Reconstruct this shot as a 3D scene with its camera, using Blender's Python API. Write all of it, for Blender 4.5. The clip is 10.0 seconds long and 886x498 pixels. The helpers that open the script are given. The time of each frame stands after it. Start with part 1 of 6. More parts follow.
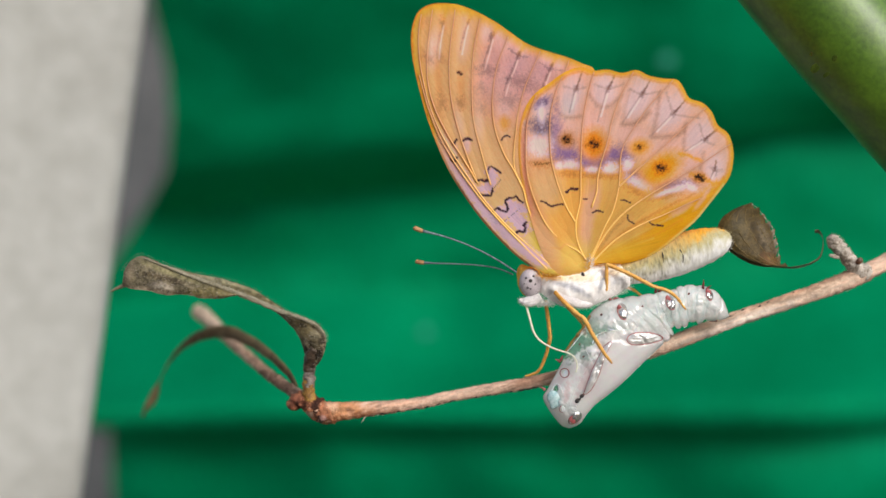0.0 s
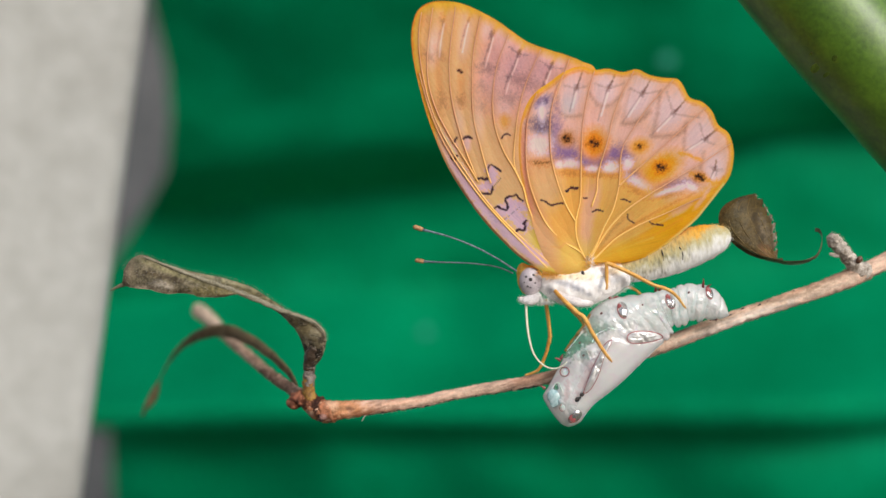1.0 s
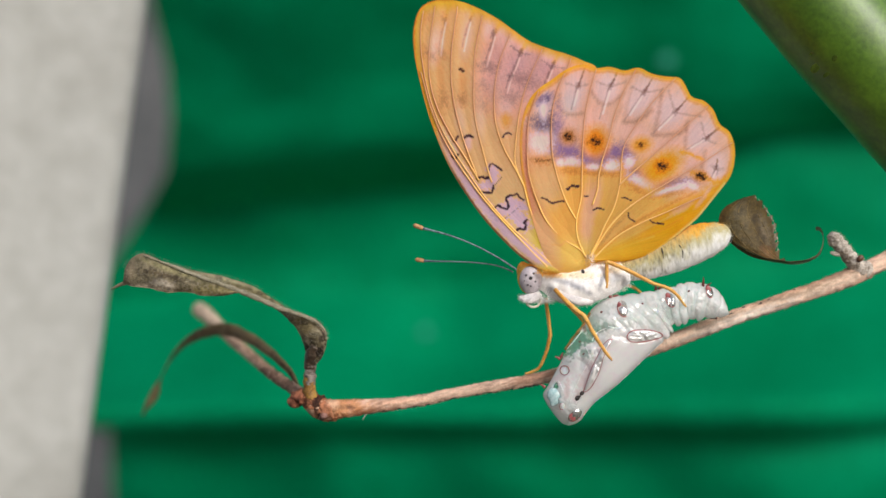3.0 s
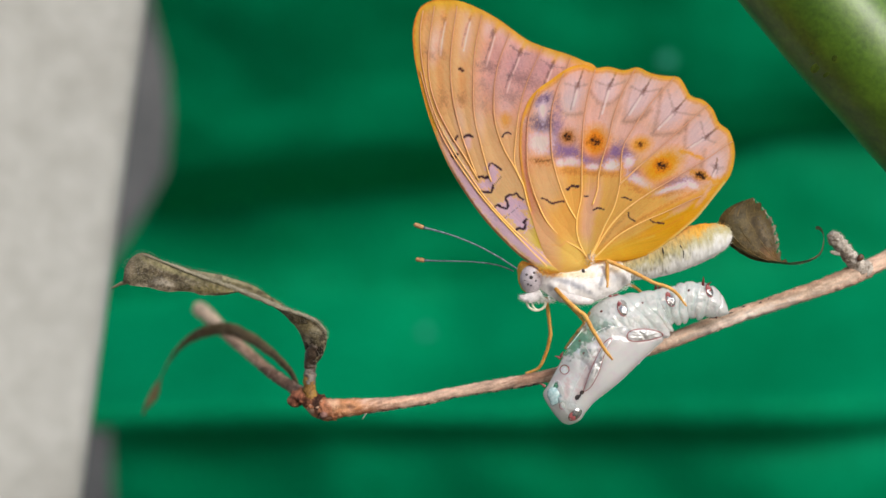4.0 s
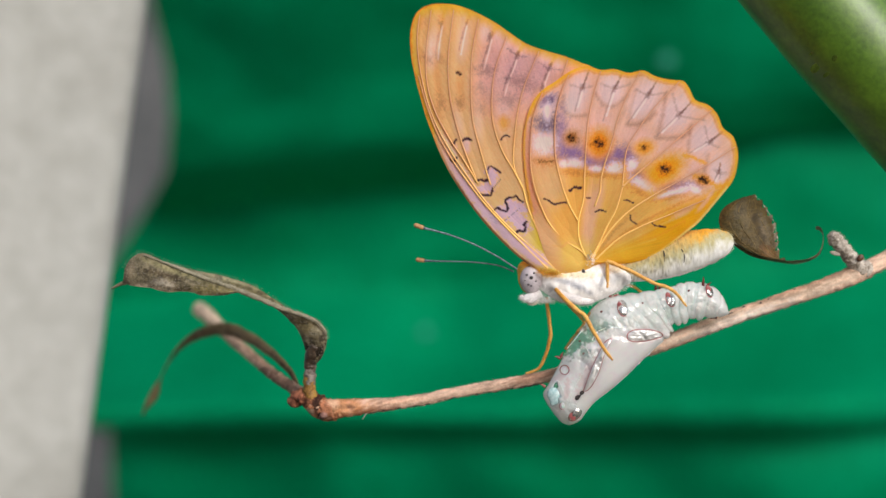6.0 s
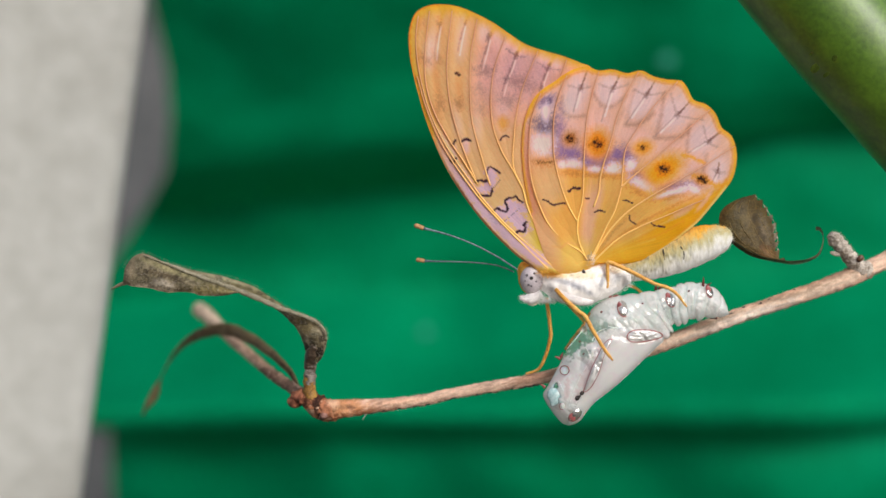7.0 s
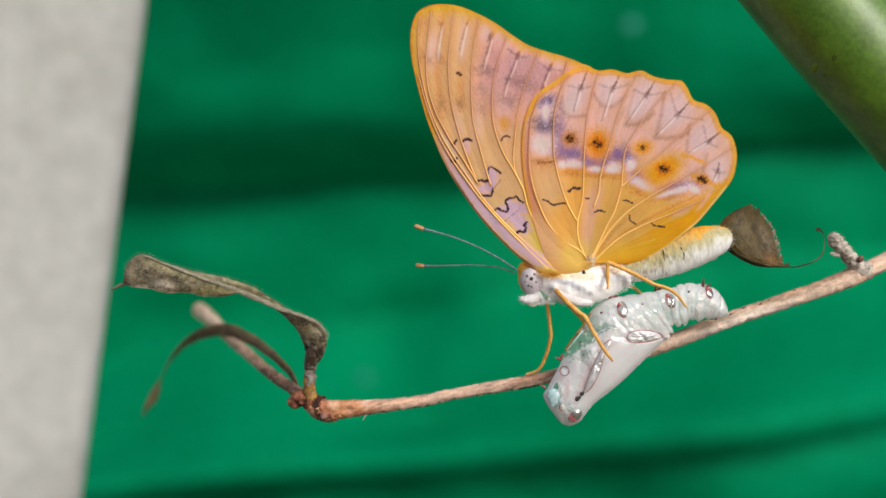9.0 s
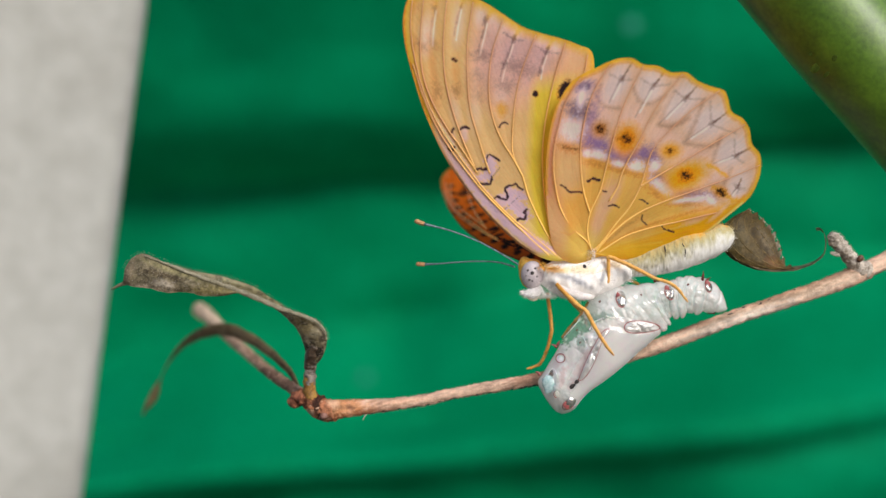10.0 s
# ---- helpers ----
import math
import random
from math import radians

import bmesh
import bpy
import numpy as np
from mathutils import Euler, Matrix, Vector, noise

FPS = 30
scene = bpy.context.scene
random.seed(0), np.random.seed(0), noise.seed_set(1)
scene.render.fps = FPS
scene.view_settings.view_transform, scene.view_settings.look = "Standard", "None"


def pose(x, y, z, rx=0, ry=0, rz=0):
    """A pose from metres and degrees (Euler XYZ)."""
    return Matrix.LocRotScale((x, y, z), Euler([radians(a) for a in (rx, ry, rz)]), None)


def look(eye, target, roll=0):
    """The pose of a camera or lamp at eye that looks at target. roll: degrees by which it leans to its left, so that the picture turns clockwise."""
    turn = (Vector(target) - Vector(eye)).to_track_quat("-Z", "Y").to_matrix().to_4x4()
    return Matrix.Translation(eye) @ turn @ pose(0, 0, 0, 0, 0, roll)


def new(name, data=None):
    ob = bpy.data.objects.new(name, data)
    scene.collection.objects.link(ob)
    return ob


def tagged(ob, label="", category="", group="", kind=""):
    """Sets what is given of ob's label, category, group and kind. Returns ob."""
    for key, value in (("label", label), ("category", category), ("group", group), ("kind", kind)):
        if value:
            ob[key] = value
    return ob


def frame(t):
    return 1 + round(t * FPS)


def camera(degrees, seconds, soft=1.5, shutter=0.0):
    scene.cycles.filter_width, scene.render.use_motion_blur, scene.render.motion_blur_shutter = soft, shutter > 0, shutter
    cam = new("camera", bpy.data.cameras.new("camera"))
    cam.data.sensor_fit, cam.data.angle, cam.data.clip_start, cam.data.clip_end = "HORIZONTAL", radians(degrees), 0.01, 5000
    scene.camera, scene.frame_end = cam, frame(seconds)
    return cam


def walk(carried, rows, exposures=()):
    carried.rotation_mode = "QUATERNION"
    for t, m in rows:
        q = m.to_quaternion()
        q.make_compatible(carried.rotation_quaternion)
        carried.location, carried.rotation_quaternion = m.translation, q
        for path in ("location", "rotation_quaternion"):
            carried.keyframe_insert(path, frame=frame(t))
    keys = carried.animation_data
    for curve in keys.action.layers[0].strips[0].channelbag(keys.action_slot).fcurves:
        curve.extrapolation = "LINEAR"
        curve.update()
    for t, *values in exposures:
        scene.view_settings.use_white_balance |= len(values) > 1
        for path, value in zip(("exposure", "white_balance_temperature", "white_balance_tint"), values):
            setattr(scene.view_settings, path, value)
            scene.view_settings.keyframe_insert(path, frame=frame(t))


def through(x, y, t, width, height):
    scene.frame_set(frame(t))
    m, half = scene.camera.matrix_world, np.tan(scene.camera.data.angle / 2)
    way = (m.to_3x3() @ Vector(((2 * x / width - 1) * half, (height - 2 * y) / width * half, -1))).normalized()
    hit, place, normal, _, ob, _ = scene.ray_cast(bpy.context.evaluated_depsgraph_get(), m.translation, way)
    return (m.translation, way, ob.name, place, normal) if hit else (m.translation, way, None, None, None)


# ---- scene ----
# ---------------------------------------------------------------- camera
UNIT = 5.6e-5            # metres per unit of the drawing plane through the twig
REACH = 0.1206           # from the lens to that plane
EYE = Vector((0.0, -REACH, 1.3))
CAM_POSE = look(EYE, (0.0, 0.0, 1.3), 7.55)
cam = camera(40.0, 10.0, soft=1.45)
walk(cam, [(0.0, CAM_POSE), (10.0, CAM_POSE)])
cam.data.dof.use_dof = True
cam.data.dof.focus_distance = REACH - 0.0038
cam.data.dof.aperture_fstop = 15.0

# The stage: x along the twig, y away from the lens, z across it; it leans with the lens.
_c = CAM_POSE.to_3x3()
_r, _u, _f = _c.col[0], _c.col[1], -_c.col[2]
STAGE = Matrix(((_r.x, _f.x, _u.x, 0.0), (_r.y, _f.y, _u.y, 0.0), (_r.z, _f.z, _u.z, 1.3), (0, 0, 0, 1)))

# ---------------------------------------------------------------- light
world = bpy.data.worlds.new("overcast_sky")
scene.world = world
world.use_nodes = True
_n = world.node_tree.nodes
_sky = _n.new("ShaderNodeTexSky")
_sky.sky_type = "NISHITA"
_sky.sun_disc = False
_sky.sun_elevation = radians(35)
_sky.sun_rotation = radians(154)
_sky.air_density, _sky.dust_density, _sky.ozone_density = 1.0, 4.0, 1.0
world.node_tree.links.new(_sky.outputs[0], _n["Background"].inputs[0])
_n["Background"].inputs[1].default_value = 0.10
sun_data = bpy.data.lights.new("sun", "SUN")
sun_data.energy, sun_data.angle, sun_data.color = 1.6, radians(22), (0.985, 0.99, 1.0)
sun = new("sun", sun_data)
sun.matrix_world = look((1.1, -2.3, 3.1), (0, 0, 1.3))
scene.view_settings.exposure = 0.24


# ---------------------------------------------------------------- helpers of this scene
def S(x, y, mm=0.0):
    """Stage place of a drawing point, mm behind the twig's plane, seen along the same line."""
    k = UNIT * (REACH + mm / 1000) / REACH
    return np.array(((x - 784.0) * k, mm / 1000, (441.0 - y) * k))


def smooth_path(points, n, closed=False):
    """n places along a Catmull-Rom line, evenly spaced by length of the first two numbers."""
    p = np.array(points, float)
    k = len(p)
    out = []
    for i in range(k if closed else k - 1):
        if closed:
            a, b, c, d = p[(i - 1) % k], p[i], p[(i + 1) % k], p[(i + 2) % k]
        else:
            a, b, c, d = p[max(i - 1, 0)], p[i], p[i + 1], p[min(i + 2, k - 1)]
        u = np.linspace(0, 1, 24, endpoint=False)[:, None]
        out.append(0.5 * (2 * b + (c - a) * u + (2 * a - 5 * b + 4 * c - d) * u ** 2 + (3 * b - a - 3 * c + d) * u ** 3))
    out.append(p[:1] if closed else p[-1:])
    q = np.concatenate(out)
    s = np.concatenate([[0], np.cumsum(np.linalg.norm(np.diff(q[:, :2], axis=0), axis=1) + 1e-9)])
    g = np.linspace(0, s[-1], n + 1)[:-1] if closed else np.linspace(0, s[-1], n)
    return np.stack([np.interp(g, s, q[:, j]) for j in range(q.shape[1])], 1)


def mesh(name, verts, faces, material, smooth=True):
    me = bpy.data.meshes.new(name)
    me.from_pydata([tuple(map(float, v)) for v in verts], [], [tuple(map(int, f)) for f in faces])
    me.validate()
    me.materials.append(material)
    if smooth:
        me.polygons.foreach_set("use_smooth", [True] * len(me.polygons))
    me.update()
    return me


def thing(name, origin, label, category, group="", kind=""):
    """A top-level Empty at a stage place."""
    ob = new(name)
    ob.empty_display_size = 0.002
    ob.matrix_world = STAGE @ Matrix.Translation(Vector(origin))
    return tagged(ob, label, category, group, kind)


def part(name, data, parent, label="", at=(0, 0, 0)):
    """One mesh object under a thing or a part, at a place in its space."""
    ob = new(name, data)
    ob.parent = parent
    ob.location = Vector([float(a) for a in at])
    return tagged(ob, label)


def wobble(p, size, seed):
    return noise.noise(Vector((p[0] / size + seed * 7.3, p[1] / size - seed * 3.1, p[2] / size + seed)))


def sweep(points, n, seg, o, deep=1.0, rough=0.0, grain=0.0006, seed=0, ring=None, cap=True):
    """A tube along points (x, y, mm, radius in units), less the origin o. ring(u) scales its radius."""
    q = smooth_path(points, n)
    c = np.array([S(a[0], a[1], a[2]) for a in q]) - np.array(o)
    r = q[:, 3] * UNIT
    tan = np.gradient(c, axis=0)
    tan /= np.linalg.norm(tan, axis=1)[:, None] + 1e-12
    vs, fs = [], []
    back = np.array((0, 1.0, 0))
    for i in range(n):
        b = np.cross(tan[i], back)
        b /= np.linalg.norm(b) + 1e-12
        d = np.cross(b, tan[i])
        rr = r[i] * (ring(i / (n - 1)) if ring else 1.0)
        for j in range(seg):
            a = 2 * math.pi * j / seg
            v = c[i] + b * math.cos(a) * rr + d * math.sin(a) * rr * deep
            if rough:
                w = wobble(v, grain, seed) + 0.5 * wobble(v, grain * 0.4, seed + 5)
                v = v + (b * math.cos(a) + d * math.sin(a)) * w * rough * UNIT
            vs.append(v)
    for i in range(n - 1):
        for j in range(seg):
            k = (j + 1) % seg
            fs.append((i * seg + j, i * seg + k, (i + 1) * seg + k, (i + 1) * seg + j))
    if cap:
        vs += [c[0], c[-1]]
        a, e = len(vs) - 2, len(vs) - 1
        for j in range(seg):
            k = (j + 1) % seg
            fs += [(a, k, j), (e, (n - 1) * seg + j, (n - 1) * seg + k)]
    return vs, fs


def joined(*pieces):
    vs, fs = [], []
    for v, f in pieces:
        b = len(vs)
        vs += list(v)
        fs += [tuple(i + b for i in q) for q in f]
    return vs, fs


def blob(x, y, mm, rx, rz, o, turn=0.0, ry=None, seg=16, rings=10, rough=0.0, seed=0):
    """An uneven ellipsoid, radii in units."""
    vs, fs = [], []
    c, ry = S(x, y, mm) - np.array(o), (ry if ry else min(rx, rz))
    ca, sa = math.cos(radians(turn)), math.sin(radians(turn))
    for i in range(rings + 1):
        t = math.pi * i / rings
        for j in range(seg):
            a = 2 * math.pi * j / seg
            u, w, h = math.cos(t) * rx, math.sin(t) * math.cos(a) * rz, math.sin(t) * math.sin(a) * ry
            v = c + np.array((u * ca - w * sa, h, u * sa + w * ca)) * UNIT
            if rough:
                v = v + (v - c) * wobble(v, 0.0008, seed) * rough
            vs.append(v)
    for i in range(rings):
        for j in range(seg):
            k = (j + 1) % seg
            fs.append((i * seg + j, i * seg + k, (i + 1) * seg + k, (i + 1) * seg + j))
    return vs, fs


def ruled(rail_a, rail_b, n, m, o, bulge=0.0, rough=0.0, thick=1.6, seed=0, saw=0.0, teeth=14):
    """A leaf blade between two rails (x, y, mm), bulging (mm) in between, with thickness."""
    a, b = smooth_path(rail_a, n), smooth_path(rail_b, n)
    vs, fs = [], []
    for side in (0, 1):
        for i in range(n):
            edge = saw * ((i * teeth / n) % 1.0 - 0.5)
            for j in range(m):
                u = j / (m - 1)
                q = a[i] * (1 - u) + b[i] * u
                w = u ** 6 * edge
                x, y, mm = q[0] + w, q[1] - 0.4 * w, q[2] + bulge * 4 * u * (1 - u)
                v = S(x, y, mm)
                k = wobble(v, 0.0022, seed) + 0.4 * wobble(v, 0.0008, seed + 3)
                v = v + np.array((0.3 * k * rough, k * rough + side * thick, 0.5 * k * rough)) * UNIT
                vs.append(v - np.array(o))
    g = n * m
    for i in range(n - 1):
        for j in range(m - 1):
            f = (i * m + j, i * m + j + 1, (i + 1) * m + j + 1, (i + 1) * m + j)
            fs += [f, tuple(g + k for k in reversed(f))]
        for j in (0, m - 1):
            p, q = i * m + j, (i + 1) * m + j
            fs.append((p, q, g + q, g + p))
    for i in (0, n - 1):
        for j in range(m - 1):
            p = i * m + j
            fs.append((p, p + 1, g + p + 1, g + p))
    return vs, fs


def srgb(r, g, b):
    return tuple((c / 255 / 12.92) if c < 10.3 else ((c / 255 + 0.055) / 1.055) ** 2.4 for c in (r, g, b))


# ---------------------------------------------------------------- materials
def material(name, dark, light, size, rough=0.6, bump=0.2, fine=None, stretch=None, **more):
    """Two-scale mottled surface; size and fine are in metres."""
    m = bpy.data.materials.new(name)
    m.use_nodes = True
    nt = m.node_tree
    n, link = nt.nodes, nt.links.new
    b = n["Principled BSDF"]
    co = n.new("ShaderNodeTexCoord")
    big, small = n.new("ShaderNodeTexNoise"), n.new("ShaderNodeTexNoise")
    big.inputs["Scale"].default_value, big.inputs["Detail"].default_value = 1 / size, 5
    small.inputs["Scale"].default_value, small.inputs["Detail"].default_value = 1 / (fine or size / 6), 4
    place = co.outputs["Object"]
    if stretch:
        mp = n.new("ShaderNodeMapping")
        mp.inputs["Scale"].default_value, mp.inputs["Rotation"].default_value = stretch[0], (0, radians(stretch[1]), 0)
        link(place, mp.inputs["Vector"])
        place = mp.outputs["Vector"]
    link(place, big.inputs["Vector"])
    link(place, small.inputs["Vector"])
    mixn = n.new("ShaderNodeMath")
    mixn.operation = "MULTIPLY_ADD"
    mixn.inputs[1].default_value, mixn.inputs[2].default_value = 0.45, 0.0
    link(small.outputs["Fac"], mixn.inputs[0])
    add = n.new("ShaderNodeMath")
    add.operation = "MULTIPLY_ADD"
    add.inputs[1].default_value = 0.6
    link(big.outputs["Fac"], add.inputs[0])
    link(mixn.outputs[0], add.inputs[2])
    ramp = n.new("ShaderNodeValToRGB")
    ramp.color_ramp.elements[0].position, ramp.color_ramp.elements[1].position = 0.36, 0.68
    ramp.color_ramp.elements[0].color, ramp.color_ramp.elements[1].color = (*dark, 1), (*light, 1)
    link(add.outputs[0], ramp.inputs[0])
    link(ramp.outputs[0], b.inputs["Base Color"])
    b.inputs["Roughness"].default_value = rough
    if bump:
        bp = n.new("ShaderNodeBump")
        bp.inputs["Strength"].default_value, bp.inputs["Distance"].default_value = bump, (fine or size / 6) * 0.5
        link(add.outputs[0], bp.inputs["Height"])
        link(bp.outputs[0], b.inputs["Normal"])
    for key, value in more.items():
        b.inputs[key.replace("_", " ")].default_value = value
    return m


def sheer(m, through, tint):
    """Lets part of the light pass through a thin sheet."""
    nt = m.node_tree
    b, out = nt.nodes["Principled BSDF"], nt.nodes["Material Output"]
    tr, mix = nt.nodes.new("ShaderNodeBsdfTranslucent"), nt.nodes.new("ShaderNodeMixShader")
    src = b.inputs["Base Color"].links[0].from_socket
    mul = nt.nodes.new("ShaderNodeMix")
    mul.data_type, mul.blend_type = "RGBA", "MULTIPLY"
    mul.inputs["Factor"].default_value = 1.0
    nt.links.new(src, mul.inputs["A"])
    mul.inputs["B"].default_value = (*tint, 1)
    nt.links.new(mul.outputs["Result"], tr.inputs["Color"])
    mix.inputs[0].default_value = through
    nt.links.new(b.outputs[0], mix.inputs[1])
    nt.links.new(tr.outputs[0], mix.inputs[2])
    nt.links.new(mix.outputs[0], out.inputs["Surface"])
    return m


def painted(name, rough=0.65):
    """Wing scales: the pigment stored on the mesh, with a fine grain."""
    m = bpy.data.materials.new(name)
    m.use_nodes = True
    nt = m.node_tree
    n, link = nt.nodes, nt.links.new
    b = n["Principled BSDF"]
    at = n.new("ShaderNodeAttribute")
    at.attribute_name = "pigment"
    co, no = n.new("ShaderNodeTexCoord"), n.new("ShaderNodeTexNoise")
    link(co.outputs["Object"], no.inputs["Vector"])
    no.inputs["Scale"].default_value, no.inputs["Detail"].default_value = 7000, 3
    ov = n.new("ShaderNodeMix")
    ov.data_type, ov.blend_type = "RGBA", "OVERLAY"
    ov.inputs["Factor"].default_value = 0.22
    link(at.outputs["Color"], ov.inputs["A"])
    link(no.outputs["Fac"], ov.inputs["B"])
    link(ov.outputs["Result"], b.inputs["Base Color"])
    b.inputs["Roughness"].default_value = rough
    b.inputs["Specular IOR Level"].default_value = 0.25
    bp = n.new("ShaderNodeBump")
    bp.inputs["Strength"].default_value, bp.inputs["Distance"].default_value = 0.25, 0.00005
    link(no.outputs["Fac"], bp.inputs["Height"])
    link(bp.outputs[0], b.inputs["Normal"])
    return m


def skin(name, rough, grain, bump, gloss=0.3):
    """A natural surface whose pigment is stored on the mesh, with a relief of the given grain in metres."""
    m = painted(name, rough)
    n = m.node_tree.nodes
    n["Noise Texture"].inputs["Scale"].default_value, n["Noise Texture"].inputs["Detail"].default_value = 1 / grain, 5
    n["Bump"].inputs["Strength"].default_value, n["Bump"].inputs["Distance"].default_value = bump, grain * 0.6
    n["Mix"].inputs["Factor"].default_value = 0.5
    n["Principled BSDF"].inputs["Specular IOR Level"].default_value = gloss
    return m


CONCRETE = material("concrete", (0.325, 0.327, 0.302), (0.475, 0.487, 0.466), 0.03, 0.85, 0.3, 0.004)
GREY_WALL = material("grey_plaster", (0.066, 0.071, 0.076), (0.150, 0.154, 0.160), 0.05, 0.9, 0.3, 0.01)
SOIL = material("soil", (0.04, 0.034, 0.026), (0.10, 0.085, 0.065), 0.25, 0.95, 0.6, 0.02)
PALE_GLEAM = material("pale_gleam", (0.004, 0.19, 0.125), (0.016, 0.245, 0.20), 0.01, 0.8, 0.2)
TARP = sheer(material("green_tarpaulin", (0.0, 0.172, 0.067), (0.0, 0.262, 0.116), 0.09, 0.6, 0.25, 0.006, Specular_IOR_Level=0.02), 0.1, (0.3, 1.0, 0.7))
STEM = material("green_stem", (0.040, 0.105, 0.003), (0.125, 0.255, 0.014), 0.0035, 0.45, 0.22, 0.0005, Specular_IOR_Level=0.3, Coat_Weight=1.0, Coat_Roughness=0.42)
NODE = material("twig_node", (0.022, 0.010, 0.007), (0.27, 0.12, 0.06), 0.0007, 0.4, 1.0, 0.00016)
OLIVE_LEAF = sheer(material("olive_leaf", (0.088, 0.058, 0.024), (0.26, 0.19, 0.095), 0.002, 0.7, 0.6, 0.0004), 0.2, (1, 0.95, 0.5))
MIDRIB = material("leaf_midrib", (0.15, 0.135, 0.085), (0.36, 0.33, 0.24), 0.001, 0.8, 0.5, 0.0002)
YELLOW_JOINT = material("yellow_joint", (0.12, 0.05, 0.015), (0.42, 0.24, 0.05), 0.0008, 0.6, 0.5, 0.0002)
FRINGE = sheer(material("wing_fringe", srgb(214, 146, 40), srgb(246, 196, 96), 0.001, 0.7, 0.2, 0.0002), 0.4, (1, 0.8, 0.4))
FUR = material("white_fur", srgb(216, 211, 212), srgb(250, 248, 246), 0.0011, 0.85, 0.9, 0.00018)
GOLD_FUR = material("golden_fur", srgb(224, 158, 44), srgb(252, 206, 100), 0.0011, 0.8, 0.9, 0.0002)
EYE_SKIN = material("compound_eye", srgb(164, 154, 160), srgb(206, 197, 201), 0.0008, 0.35, 0.3, 0.0001)
DARK = material("dark_scale", (0.012, 0.010, 0.010), (0.04, 0.03, 0.03), 0.0004, 0.5, 0.3, 0.0001)
LEG = material("orange_leg", srgb(204, 142, 54), srgb(242, 190, 104), 0.0008, 0.5, 0.4, 0.0002)
FEELER = material("blue_grey_feeler", srgb(34, 52, 66), srgb(128, 150, 162), 0.0003, 0.6, 0.3, 0.0001)
FEELER_TIP = material("orange_club", srgb(120, 80, 48), srgb(206, 160, 112), 0.0006, 0.6, 0.3, 0.0001)
TONGUE = material("cream_tongue", srgb(205, 205, 180), srgb(236, 236, 215), 0.0006, 0.5, 0.3, 0.0001)
SILVER = material("silver_spot", (0.62, 0.63, 0.63), (0.93, 0.93, 0.93), 0.0005, 0.14, 0.6, 0.0002, Metallic=0.85)
RED_RIM = material("red_rim", (0.22, 0.03, 0.035), (0.44, 0.13, 0.13), 0.0006, 0.4, 0.3, 0.0002)
BLACK_STALK = material("black_stalk", (0.014, 0.010, 0.007), (0.10, 0.065, 0.04), 0.0006, 0.5, 1.0, 0.00015)
GREY_STALK = material("grey_stalk", (0.04, 0.028, 0.02), (0.32, 0.28, 0.25), 0.0005, 0.6, 1.0, 0.00015)
BRIGHT_SILVER = material("crumpled_silver", (0.80, 0.80, 0.80), (0.96, 0.96, 0.96), 0.0005, 0.16, 0.8, 0.0002, Metallic=0.35)
STEM_SCAR = material("stem_scar", (0.012, 0.022, 0.002), (0.05, 0.075, 0.01), 0.0006, 0.9, 0.6, 0.0002, Specular_IOR_Level=0.05)
SPINE = material("dark_spine", (0.035, 0.008, 0.008), (0.22, 0.03, 0.03), 0.0003, 0.35, 0.3, 0.0001)
GREY_DOT = material("grey_dot", (0.07, 0.06, 0.07), (0.17, 0.15, 0.16), 0.0004, 0.5, 0.3, 0.0001)
BLUE_FILM = material("bluish_film", (0.20, 0.40, 0.42), (0.56, 0.70, 0.72), 0.0005, 0.2, 0.5, 0.0003, Coat_Weight=1.0, Coat_Roughness=0.08)


